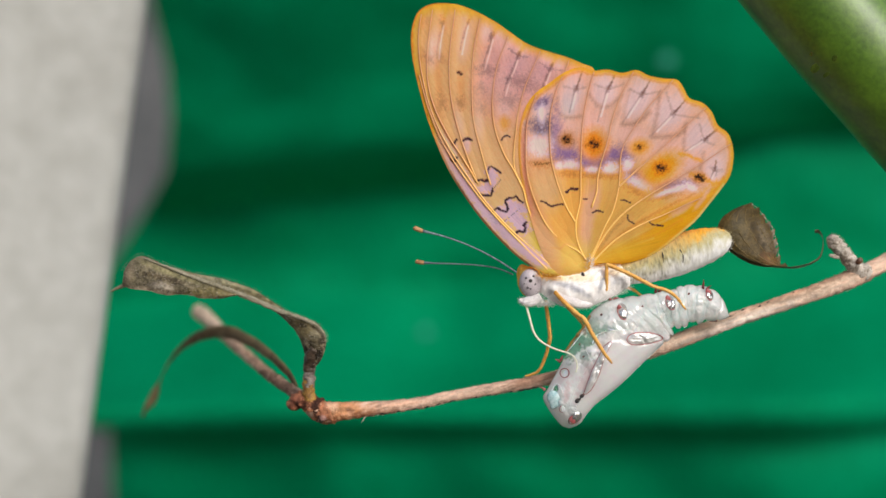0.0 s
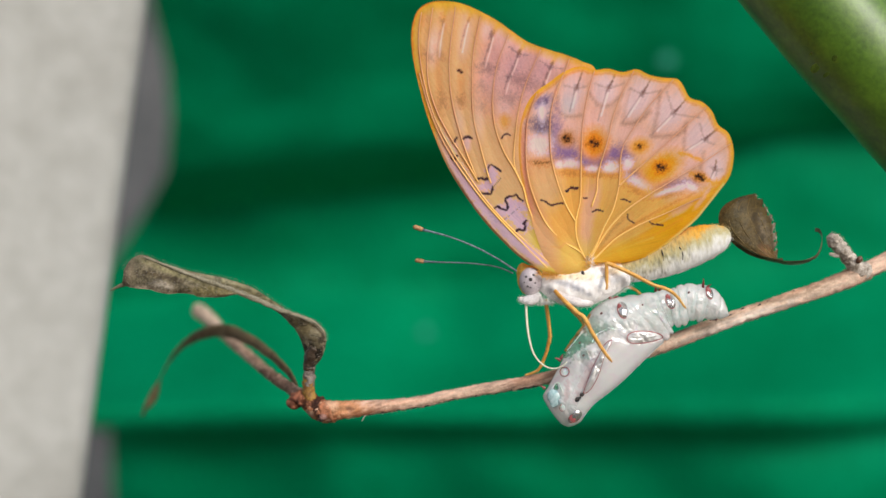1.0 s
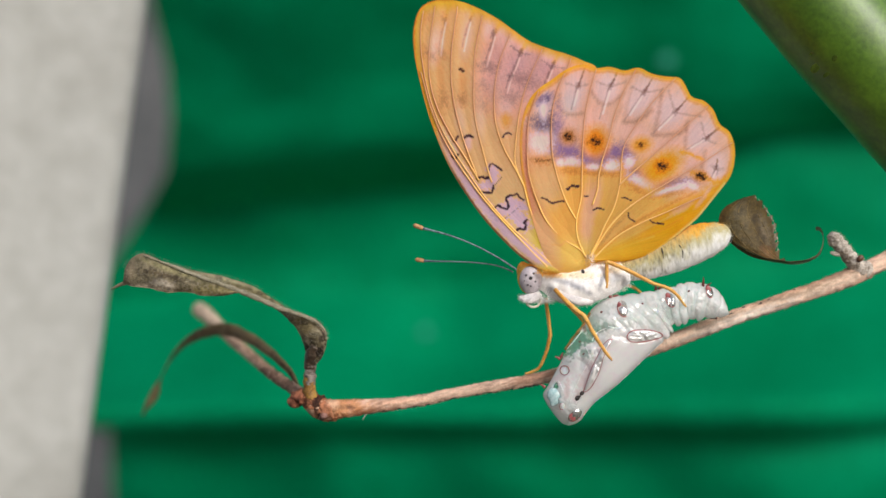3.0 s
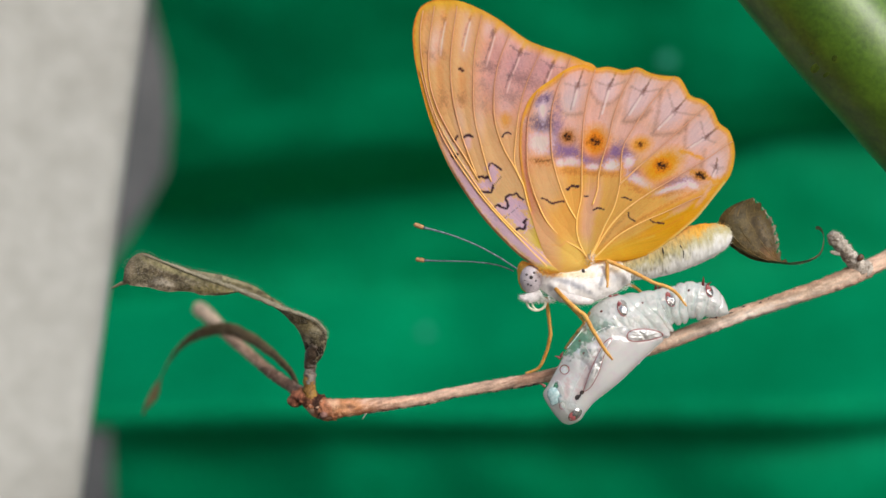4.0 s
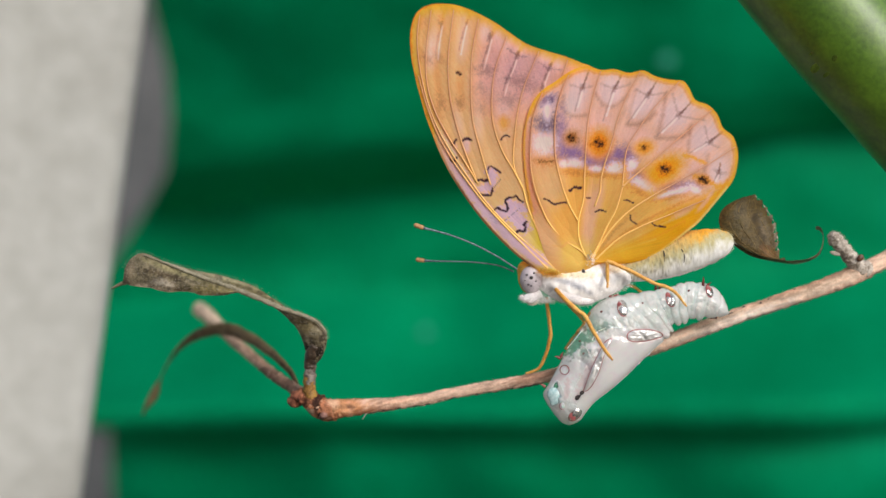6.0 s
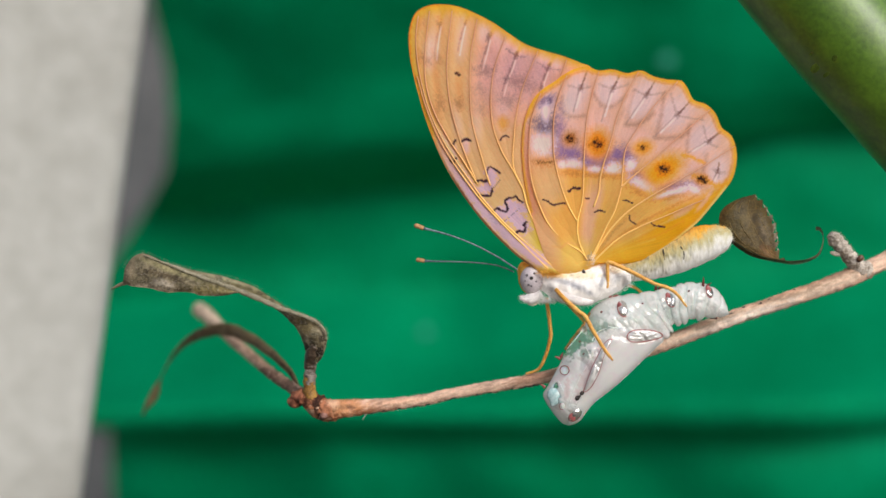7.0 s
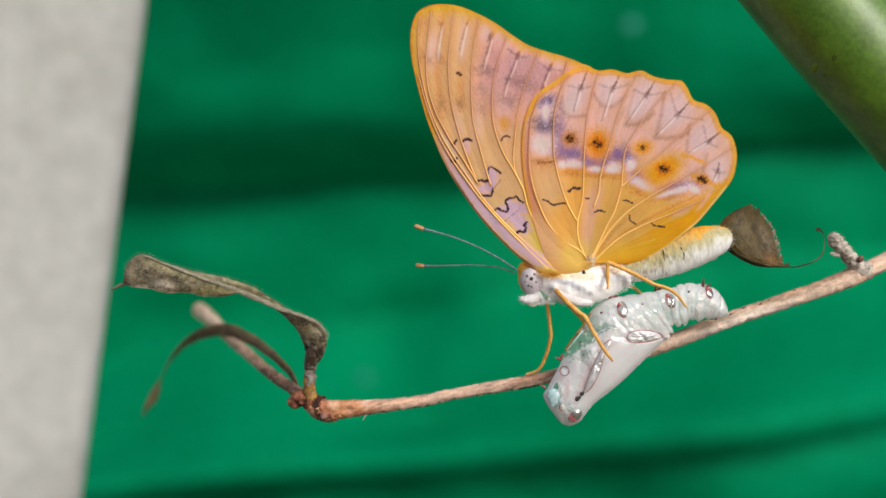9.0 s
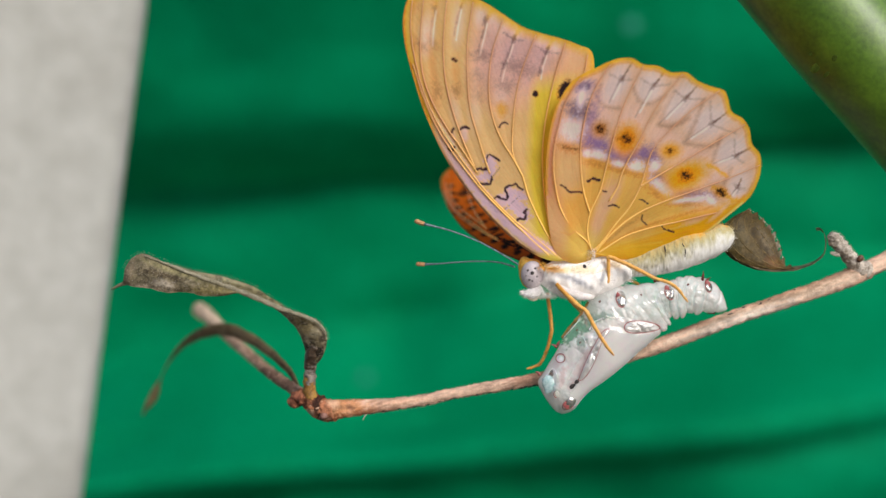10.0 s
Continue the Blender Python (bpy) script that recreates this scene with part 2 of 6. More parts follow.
def shell_material(name):
    """The empty skin: milky and wet-looking; the mesh says where it is clear."""
    m = painted(name, 0.25)
    nt = m.node_tree
    n, link = nt.nodes, nt.links.new
    b, out = n["Principled BSDF"], n["Material Output"]
    for key, value in (("Coat Weight", 1.0), ("Coat Roughness", 0.06), ("Subsurface Weight", 1.0), ("Subsurface Scale", 0.0016), ("Specular IOR Level", 0.5)):
        b.inputs[key].default_value = value
    b.inputs["Subsurface Radius"].default_value = (1.0, 0.92, 0.90)
    tl, tp, gl = n.new("ShaderNodeBsdfTranslucent"), n.new("ShaderNodeBsdfTransparent"), n.new("ShaderNodeBsdfGlossy")
    tl.inputs["Color"].default_value, gl.inputs["Roughness"].default_value = (1.0, 0.97, 0.97, 1), 0.08
    m1, m2, m3 = n.new("ShaderNodeMixShader"), n.new("ShaderNodeMixShader"), n.new("ShaderNodeMixShader")
    m1.inputs[0].default_value, m3.inputs[0].default_value = 0.22, 0.06
    at, co, rg, bp = n.new("ShaderNodeAttribute"), n.new("ShaderNodeTexCoord"), n.new("ShaderNodeTexNoise"), n.new("ShaderNodeBump")
    at.attribute_name = "clear"
    rg.noise_type = "RIDGED_MULTIFRACTAL"
    rg.inputs["Scale"].default_value, rg.inputs["Detail"].default_value, rg.inputs["Distortion"].default_value = 520, 2, 0.8
    link(co.outputs["Object"], rg.inputs["Vector"])
    wet = n.new("ShaderNodeMath")
    wet.operation = "MULTIPLY_ADD"
    wet.inputs[1].default_value, wet.inputs[2].default_value = 1.2, 0.05
    link(at.outputs["Fac"], wet.inputs[0])
    bp.inputs["Distance"].default_value = 0.00014
    link(wet.outputs[0], bp.inputs["Strength"])
    link(rg.outputs["Fac"], bp.inputs["Height"])
    for socket in (b.inputs["Coat Normal"], b.inputs["Normal"], gl.inputs["Normal"]):
        link(bp.outputs[0], socket)
    link(at.outputs["Fac"], m2.inputs[0])
    link(b.outputs[0], m1.inputs[1])
    link(tl.outputs[0], m1.inputs[2])
    link(m1.outputs[0], m2.inputs[1])
    link(tp.outputs[0], m2.inputs[2])
    link(m2.outputs[0], m3.inputs[1])
    link(gl.outputs[0], m3.inputs[2])
    link(m3.outputs[0], out.inputs["Surface"])
    return m


SHELL = shell_material("milky_shell")
WING_CASE = material("milky_ridge", (0.80, 0.77, 0.77), (0.95, 0.93, 0.93), 0.0010, 0.2, 0.2, 0.0003, Coat_Weight=1.0, Coat_Roughness=0.05, Subsurface_Weight=0.5, Subsurface_Scale=0.0006)
BODY_SCALES = painted("body_scales", 0.85)
BARK = skin("twig_bark", 0.8, 0.00016, 0.9)
DRY_LEAF = sheer(skin("dry_leaf", 0.75, 0.00022, 0.8), 0.12, (1, 0.9, 0.6))
DARK_LEAF = sheer(skin("dark_leaf", 0.55, 0.00022, 0.6), 0.08, (1, 0.9, 0.5))
STUB = material("grey_stub", (0.20, 0.16, 0.12), (0.72, 0.66, 0.59), 0.0008, 0.9, 1.0, 0.0002)
HAIR = material("pale_hair", (0.30, 0.26, 0.21), (0.62, 0.57, 0.50), 0.0006, 0.6, 0.2, 0.0001)
WING = sheer(painted("wing_scales"), 0.50, (1.0, 0.70, 0.10))
VEIN = painted("wing_vein", 0.55)

# ---------------------------------------------------------------- structure
def slab(name, x0, x1, y0, y1, z0, z1, mat, m=None, bevel=0.004):
    bm = bmesh.new()
    bmesh.ops.create_cube(bm, size=1)
    for v in bm.verts:
        v.co = Vector(((x0 + x1) / 2 + v.co.x * (x1 - x0), (y0 + y1) / 2 + v.co.y * (y1 - y0), (z0 + z1) / 2 + v.co.z * (z1 - z0)))
    if bevel:
        bmesh.ops.bevel(bm, geom=list(bm.edges), offset=bevel, segments=3, affect="EDGES", profile=0.5)
    me = bpy.data.meshes.new(name)
    bm.to_mesh(me)
    bm.free()
    me.materials.append(mat)
    ob = new(name, me)
    if m:
        ob.matrix_world = m
    return ob


tagged(slab("ground", -60, 60, -60, 60, -0.2, 0.0, SOIL, bevel=0), "bare brown soil ground under the plant", "ground", kind="structure")
# the upright edge of the pillar, leaning with the lens
_e = STAGE @ Vector(S(203.5, 441, 62))
tagged(slab("pillar", -0.08, 0.0, 0.0, 0.10, 0.0, 2.6, CONCRETE, pose(_e.x, _e.y, 0.0, 0, 0, 16), 0.003),
       "pale beige weathered concrete pillar beside the twig", "pillar", kind="structure")
tagged(slab("wall_back", -1.6, 1.6, 1.0, 1.15, 0.0, 2.8, GREY_WALL, bevel=0.01), "grey plastered wall behind the green tarpaulin", "wall", kind="structure")


def tarp_piece(left, right, top, bottom, profile, seed, n=90, m=60):
    """A hanging strip; left(v), top(u), bottom(u) give its outline, profile(u, v) its depth in mm."""
    vs, fs = [], []
    for i in range(n):
        v = i / (n - 1)
        for j in range(m):
            u = j / (m - 1)
            x = left(v) * (1 - u) + right * u
            y = top(u) * (1 - v) + bottom(u) * v
            p = S(x, y, profile(u, v))
            w = wobble(p, 0.055, seed) * 0.009 + wobble(p, 0.018, seed + 2) * 0.0015
            vs.append(p + np.array((0, w, 0)))
    for i in range(n - 1):
        for j in range(m - 1):
            fs.append((i * m + j, i * m + j + 1, (i + 1) * m + j + 1, (i + 1) * m + j))
    return vs, fs


TARP_AT = S(1568, 741, 420)


def dimple(u, v):
    """A shallow hollow beside a swelling in the hanging sheet."""
    k = min(1.0, max(0.0, (v - 0.45) / 0.33))
    return (24 * math.exp(-((u - 0.37) / 0.06) ** 2) - 8 * math.exp(-((u - 0.20) / 0.08) ** 2)) * k * k * (3 - 2 * k) * min(1.0, max(0.0, (0.97 - v) / 0.16))


def build_tarp():
    t = thing("green_tarpaulin", TARP_AT, "green plastic tarpaulin hanging in soft sagging folds behind the plant", "tarpaulin")
    o = np.array(TARP_AT)
    upper = tarp_piece(lambda v: np.interp(v, [0, 0.53, 0.66, 0.78, 0.89, 1], [250, 264, 290, 304, 298, 262]), 1900, lambda u: -420 + 0 * u,
                       lambda u: 390 - 215 * u, lambda u, v: 300 + 80 * u + (128 - 80 * u) * v ** 1.5 + 14 * (max(0.0, v - 0.88) / 0.12) ** 1.6, 1)
    middle = tarp_piece(lambda v: np.interp(v, [0, 0.16, 0.3, 0.43, 0.56, 0.7, 1], [320, 300, 256, 208, 158, 130, 120]), 1900, lambda u: 215 - 215 * u, lambda u: 760 - 12 * u,
                        lambda u, v: 452 + 10 * min(v, 0.62) / 0.62 + 4 * math.sin(9 * u + 11 * v) * v - 108 * max(0, (v - 0.58 - 0.02 * math.sin(8 * u)) / 0.42) ** 1.3 + 26 * (max(0.0, v - 0.92) / 0.08) ** 1.8 + dimple(u, v), 2)
    lower = tarp_piece(lambda v: np.interp(v, [0, 0.06, 1], [190, 215, 215]), 1900, lambda u: 694 - 18 * u, lambda u: 6300 - 400 * u,
                       lambda u, v: 402 + (78 - 195 * u) * min(1.0, 6.8 * v) + 28 * (min(v / 0.034, 1.6) - 0.5) ** 2, 3, 260)
    made = []
    for name, (vs, fs) in (("upper_fold", upper), ("middle_fold", middle), ("lower_fold", lower)):
        made.append(part(name, mesh(name, np.array(vs) - o, fs, TARP), t))
    # faint spots of light, imitated by paler blobs set on two folds
    for x, y, mm, k in ((1180, 108, 352, 0), (753, 588, 405, 1)):
        vs, fs = blob(x, y, mm, 54 - 8 * k, 46 - 4 * k, o, 10, 6, 18, 10, 0.2, k)
        part("pale_spot", mesh("pale_spot", vs, fs, PALE_GLEAM), made[k], "pale blob standing in for a spot of light")
    return t, made


tarp, tarp_folds = build_tarp()


STEM_PATH = [(741, -853, 12, 112), (1067, -463, 9, 109), (1258, -233, 6, 107), (1389, -63, 4, 105), (1634, 223, 3, 102), (1948, 567, 6, 104)]


def build_stem():
    """The thick green stem from which the twig springs; it bends down to the ground."""
    o = np.array(S(1700, 120, 12))
    low = STAGE.inverted() @ Vector((0.12, 0.03, 0.0))
    q = smooth_path(STEM_PATH, 70)
    t = thing("plant_stem", o, "thick glossy green plant stem with dark blotches", "stem")
    p = [(a[0], a[1], a[2], a[3]) for a in q]
    k = UNIT
    foot = (784 + low.x / k, 441 - low.z / k, 30, 230)
    p += [(2600, 1500, 30, 215), (foot[0] + 300, foot[1] * 0.55, 30, 220), foot]
    part("stalk", mesh("stalk", *sweep(p, 160, 40, o, rough=3.0, grain=0.006, seed=4), STEM), t)
    return t


plant_stem = build_stem()


def fog(x, y, size, seed):
    """Smooth value noise over the drawing plane, 0 to 1."""
    rs = np.random.RandomState(seed)
    g = rs.rand(64, 64)
    u, v = x / size % 63, y / size % 63
    i, j = u.astype(int), v.astype(int)
    fu, fv = u - i, v - j
    fu, fv = fu * fu * (3 - 2 * fu), fv * fv * (3 - 2 * fv)
    return (g[i, j] * (1 - fu) + g[i + 1, j] * fu) * (1 - fv) + (g[i, j + 1] * (1 - fu) + g[i + 1, j + 1] * fu) * fv


def tint(me, colour):
    """Stores a pigment per point: colour(x, y, z) in the mesh's space."""
    n = len(me.vertices)
    co = np.zeros(n * 3, np.float32)
    me.vertices.foreach_get("co", co)
    co = co.reshape(-1, 3)
    c = colour(co[:, 0], co[:, 1], co[:, 2])
    me.attributes.new("pigment", "FLOAT_COLOR", "POINT").data.foreach_set("color", np.concatenate([c, np.ones((n, 1))], 1).astype(np.float32).ravel())
    return me


def laid(o, base, marks, grain=3.0, mottle=0.25, gain=1.0, lie=None):
    """Pigment over the drawing plane: a base colour, soft marks (colour, x, y, rx, ry, turn, much) and mottling, drawn out along the angle lie."""
    def colour(x, y, z):
        k = UNIT * (REACH + y + o[1]) / REACH
        px, py = 784 + (x + o[0]) / k, 441 - (z + o[2]) / k
        u, v = px, py
        if lie is not None:
            ca, sa = math.cos(radians(lie)), math.sin(radians(lie))
            u, v = (px * ca + py * sa) / 6 + 900, -px * sa + py * ca + 2000
        n1, n2 = fog(u, v, grain, 3) - 0.5, fog(u, v, grain * 3, 6) - 0.5
        c = np.tile(np.array(srgb(*base)), (len(px), 1))
        for tone, cx, cy, rx, ry, turn, much in marks:
            ca, sa = math.cos(radians(turn)), math.sin(radians(turn))
            d = np.hypot(((px - cx) * ca + (py - cy) * sa) / rx, (-(px - cx) * sa + (py - cy) * ca) / ry) + 0.9 * n1 + 0.5 * n2
            w = (much * np.clip((1.3 - d) / 0.6, 0, 1))[:, None]
            c = c * (1 - w) + np.array(srgb(*tone)) * w
        return np.clip(c * gain * (1 + 2 * mottle * n1 + 2 * mottle * n2)[:, None], 0.003, 0.9)
    return colour


# ---------------------------------------------------------------- the twig and its leaves
TWIG_AT = S(1690, 415, 11)


def depth_on(path, x, y, deep=1.0):
    """mm of the near side of a tube at a drawing point."""
    q = smooth_path(path, 200)
    d2 = q[:, 3] ** 2 - (q[:, 0] - x) ** 2 - (q[:, 1] - y) ** 2
    mm = np.where(d2 > 0, q[:, 2] - deep * np.sqrt(np.maximum(d2, 0)) * UNIT * 1000, 99)
    i = int(np.argmin(mm))
    if mm[i] > 90:
        i = int(np.argmax(d2))
        return q[i, 2]
    return float(mm[i])


for x, y, rx, ry, turn in ((1446, 118, 9, 5, 46), (1462, 134, 6, 4, 40), (1434, 96, 5, 3, 30), (1478, 104, 4, 3, 60)):
    part("scar", mesh("scar", *blob(x, y, depth_on(STEM_PATH, x, y), rx, ry, S(1700, 120, 12), turn, 0.4, 20, 12, 1.4, x), STEM_SCAR), plant_stem, "small dark scar on the stem")


def hairs(path, count, length, width, o, seed, lean=0.6, comb=0.0):
    """Fine tapered hairs standing on a tube."""
    rnd = random.Random(seed)
    q = smooth_path(path, 120)
    vs, fs = [], []
    for _ in range(count):
        i = rnd.randrange(1, 119)
        a = rnd.uniform(-math.pi, math.pi)
        c = S(q[i, 0], q[i, 1], q[i, 2]) - np.array(o)
        t = S(*q[i + 1 if i < 118 else i, :3]) - S(*q[i - 1, :3])
        t /= np.linalg.norm(t) + 1e-12
        b = np.cross(t, (0, 1.0, 0))
        b /= np.linalg.norm(b) + 1e-12
        d = np.cross(b, t)
        out = b * math.cos(a) + d * math.sin(a)
        root = c + out * q[i, 3] * UNIT * 0.97
        way = out + t * (comb + rnd.uniform(-lean, lean)) + np.array((rnd.uniform(-.3, .3), rnd.uniform(-.3, .3), rnd.uniform(-.3, .3)))
        way /= np.linalg.norm(way)
        side = np.cross(way, t)
        side /= np.linalg.norm(side) + 1e-12
        l, w = length * UNIT * rnd.uniform(0.5, 1.2), width * UNIT
        k = len(vs)
        vs += [root - side * w, root + side * w, root + way * l * 0.6 + side * w * 0.5 + t * l * 0.1, root + way * l + t * l * 0.25]
        fs += [(k, k + 1, k + 2), (k, k + 2, k + 3)]
    return vs, fs


def down(piece, count, length, width, seed, skip=0.5):
    """Fine hairs lying on the near side of a blade."""
    vs, _ = piece
    rnd = random.Random(seed)
    out, fs = [], []
    for _k in range(count):
        p = np.array(vs[rnd.randrange(0, int(len(vs) * skip))])
        a = rnd.uniform(-0.5, 0.9)
        way, side = np.array((math.cos(a), -rnd.uniform(0.1, 0.6), -math.sin(a))), np.array((math.sin(a), 0, math.cos(a)))
        l, w = length * UNIT * rnd.uniform(0.5, 1.3), width * UNIT
        k = len(out)
        p = p + np.array((0, -0.2, 0)) * UNIT
        out += [p - side * w, p + side * w, p + way * l]
        fs.append((k, k + 1, k + 2))
    return out, fs


TWIG_PATH = [(1690, 412, 11, 24), (1620, 437, 5, 19), (1560, 466, 1.5, 15), (1510, 490, 0.5, 16.5), (1450, 513, 0.2, 14.5), (1400, 530, 0, 14.2), (1350, 547, 0, 13.6), (1290, 567, 0, 13.4), (1200, 601, 0, 14), (1150, 619, 0, 13),
             (1060, 646, 0, 12), (950, 673, 0, 11.2), (900, 682, 0, 10.6), (850, 690, 0, 10.2), (800, 699, 0, 9.6), (750, 710, 0, 10.2), (700, 717, 0, 11), (650, 722, 0, 13), (610, 725, 0, 16), (572, 727, 0, 18), (548, 716, 0, 15)]
LEAF_PIVOT = S(1449, 410, -1.0)


def build_twig():
    o = np.array(TWIG_AT)
    t = thing("twig", o, "brown woody twig with dry curled leaves, carrying an empty chrysalis", "twig")
    # the last mark paints the pale, lit lower side of the right stretch
    bark_marks = [((178, 124, 84), 606, 724, 46, 26, 0, 0.9), ((132, 82, 50), 640, 732, 20, 7, 0, 0.6), ((92, 60, 48), 620, 726, 7, 7, 0, 0.7), ((112, 60, 34), 598, 738, 16, 6, 0, 0.7), ((228, 190, 160), 588, 716, 10, 8, 0, 0.6),
                  ((150, 98, 70), 660, 730, 60, 5, -6, 0.5), ((214, 168, 140), 700, 714, 60, 6, -6, 0.5), ((216, 200, 190), 1300, 566, 90, 7, -20, 0.6), ((154, 108, 78), 1400, 520, 100, 6, -20, 0.7), ((130, 86, 60), 1480, 490, 50, 8, -22, 0.6),
                  ((220, 190, 172), 1440, 524, 90, 6, -20, 0.7), ((214, 182, 162), 1550, 476, 40, 9, -26, 0.6), ((150, 100, 72), 940, 668, 40, 10, -14, 0.5), ((214, 190, 172), 1200, 600, 50, 8, -20, 0.6), ((196, 176, 154), 1400, 528, 190, 15, -20, 0.45), ((228, 210, 200), 1320, 566, 90, 8, -20, 0.6)]
    bark = laid(o, (186, 157, 138), bark_marks, 2.2, 0.34, 1.1, -15)
    part("branch", tint(mesh("branch", *sweep(TWIG_PATH, 620, 30, o, rough=1.7, grain=0.0005, seed=1), BARK), bark), t)
    rnd = random.Random(4)
    for x0, x1, count in ((650, 760, 9), (760, 850, 16), (850, 960, 26), (1290, 1420, 8)):
        for k in range(count):
            q = smooth_path(TWIG_PATH, 300)
            i = int(np.argmin(np.abs(q[:, 0] - rnd.uniform(x0, x1))))
            x, y, mm, r = q[i]
            up = rnd.uniform(0.80, 0.98) if x < 1000 else rnd.uniform(-0.95, -0.6)
            piece = blob(x, y + r * up, mm - r * UNIT * 1000 * math.sqrt(max(0.02, 1 - up * up)) * 0.9, rnd.uniform(1.5, 5.5), rnd.uniform(1.0, 2.0), o, 14, 1.4, 10, 6, 0.9, k)
            part("bark_crust", mesh("bark_crust", *piece, DARK), t)
    part("bark_hair", mesh("bark_hair", *hairs(TWIG_PATH[2:19], 3600, 3.6, 0.06, o, 3), HAIR), t, "fine pale hairs along the bark")
    part("stray_hair", mesh("stray_hair", *sweep([(651, 731, -0.3, 0.9), (645, 738, -0.4, 0.8), (640, 746, -0.5, 0.4)], 12, 6, o), HAIR), t, "long pale hair")
    knot = laid(o, (148, 97, 70), (((30, 16, 12), 558, 722, 8, 14, 10, 0.9), ((214, 150, 96), 548, 708, 6, 4, 30, 0.8), ((220, 176, 168), 566, 744, 6, 4, 0, 0.9), ((58, 30, 20), 562, 704, 11, 9, 0, 0.95), ((40, 24, 18), 566, 742, 9, 6, 0, 0.9), ((206, 160, 150), 572, 738, 5, 4, 0, 0.8), ((210, 168, 140), 590, 716, 12, 8, 0, 0.7), ((120, 70, 56), 522, 710, 14, 14, 0, 0.7),
                                   ((196, 150, 112), 600, 730, 12, 10, 0, 0.7), ((70, 36, 24), 540, 714, 12, 12, 0, 0.7)), 2.4, 0.4, 1.15)
    node = joined(sweep([(604, 726, 0, 15), (588, 728, 0, 18), (570, 727, 0, 19.5), (552, 714, 0.1, 17), (534, 705, 0.5, 15), (520, 712, 0.9, 13), (511, 717, 1.1, 7)], 120, 44, o, 1.0, 4.0, 0.0006, 12),
                  sweep([(574, 724, -0.6, 11), (572, 736, -0.8, 9), (570, 744, -0.8, 4)], 24, 18, o, 1.0, 2.0, 0.0004, 14))
    part("node", tint(mesh("node", *node, BARK), knot), t, "swollen brown node with dark scars")
    shoot = [(538, 702, 0.5, 10), (512, 686, 4, 10.5), (480, 664, 8, 10.5), (440, 630, 15, 10.5), (400, 594, 23, 11.5), (372, 566, 29, 15), (352, 550, 34, 17)]
    grey = laid(o, (182, 154, 134), (((96, 64, 50), 500, 680, 40, 14, 38, 0.7), ((200, 178, 156), 372, 568, 40, 30, 40, 0.95), ((176, 140, 116), 450, 630, 34, 10, 40, 0.7), ((70, 46, 38), 472, 664, 14, 7, 40, 0.7), ((150, 110, 90), 486, 652, 30, 4, 40, 0.6)), 2.6, 0.3, 1.1)
    part("side_shoot", tint(mesh("side_shoot", *sweep(shoot, 200, 20, o, rough=2.0, grain=0.0006, seed=7), BARK), grey), t, "broken side shoot with a pale end")
    petiole = [(552, 716, 0, 13), (547, 698, -0.2, 11.5), (546, 680, -0.3, 10.5), (547, 664, -0.4, 9.5)]
    part("joint", mesh("joint", *sweep(petiole, 50, 18, o, rough=2.0, grain=0.0005, seed=9), YELLOW_JOINT), t, "yellow-brown swollen leaf joint")
    part("joint", mesh("joint", *sweep([(546.5, 682, -0.3, 10.7), (547, 668, -0.4, 10.2), (548, 656, -0.5, 9.6), (549, 648, -0.6, 9)], 40, 18, o, rough=2.4, grain=0.0004, seed=23), GREY_STALK), t, "silvery grey middle of the leaf stalk")
    dark_stalk = [(548, 654, -0.5, 9.8), (548, 640, -0.7, 10.5), (551, 626, -1.1, 10.5), (556, 614, -1.5, 7)]
    part("petiole", mesh("petiole", *sweep(dark_stalk, 50, 18, o, rough=2.4, grain=0.0004, seed=19), BLACK_STALK), t, "blackened leaf stalk")
    # the long curled leaf
    ra = [(558, 648, -0.5), (570, 632, -1.2), (577, 606, -1.6), (571, 583, -1.6), (546, 566, -1.2), (500, 550, -0.9), (450, 528, -0.8), (400, 508, -0.8), (350, 490, -0.8), (300, 471, -0.8), (268, 457, -0.7), (248, 452, -0.6), (231, 460, -0.4), (219, 480, -0.2)]
    rb = [(540, 648, 0.0), (539, 624, -0.3), (530, 598, -0.6), (512, 572, -0.8), (492, 553, -1.0), (466, 538, -1.1), (430, 521, -1.3), (392, 525, -1.6), (354, 526, -1.8), (338, 520, -1.8), (300, 521, -1.7), (262, 513, -1.5), (236, 509, -1.2), (215, 505, -0.6)]
    blade = ruled(ra, rb, 300, 40, o, -0.7, 5.0, 2.0, 11)
    leaf_marks = (((176, 166, 150), 288, 507, 20, 9, 10, 0.9), ((150, 138, 118), 262, 511, 40, 5, 5, 0.7), ((134, 120, 98), 224, 482, 12, 24, 10, 0.8), ((136, 130, 92), 300, 480, 60, 6, 20, 0.6), ((66, 54, 34), 290, 490, 40, 5, 14, 0.7), ((70, 58, 34), 300, 514, 36, 4, 8, 0.5),
                  ((122, 112, 66), 380, 516, 50, 10, 0, 0.6), ((60, 52, 34), 562, 612, 10, 22, 0, 0.65), ((44, 30, 20), 548, 634, 12, 12, 0, 0.9), ((126, 112, 74), 540, 582, 26, 14, 30, 0.6), ((44, 34, 24), 540, 616, 5, 8, 0, 0.8), ((36, 28, 20), 556, 628, 14, 10, 0, 0.9), ((40, 32, 22), 570, 600, 6, 10, 10, 0.7), ((150, 142, 120), 556, 590, 10, 8, 0, 0.5), ((48, 40, 28), 548, 606, 4, 5, 0, 0.7))
    olive = laid(o, (106, 98, 78), leaf_marks, 2.2, 0.45, 1.0)
    leaf = part("leaf", tint(mesh("leaf", *blade, DRY_LEAF), olive), t, "long grey-brown dry leaf folded along its midrib")
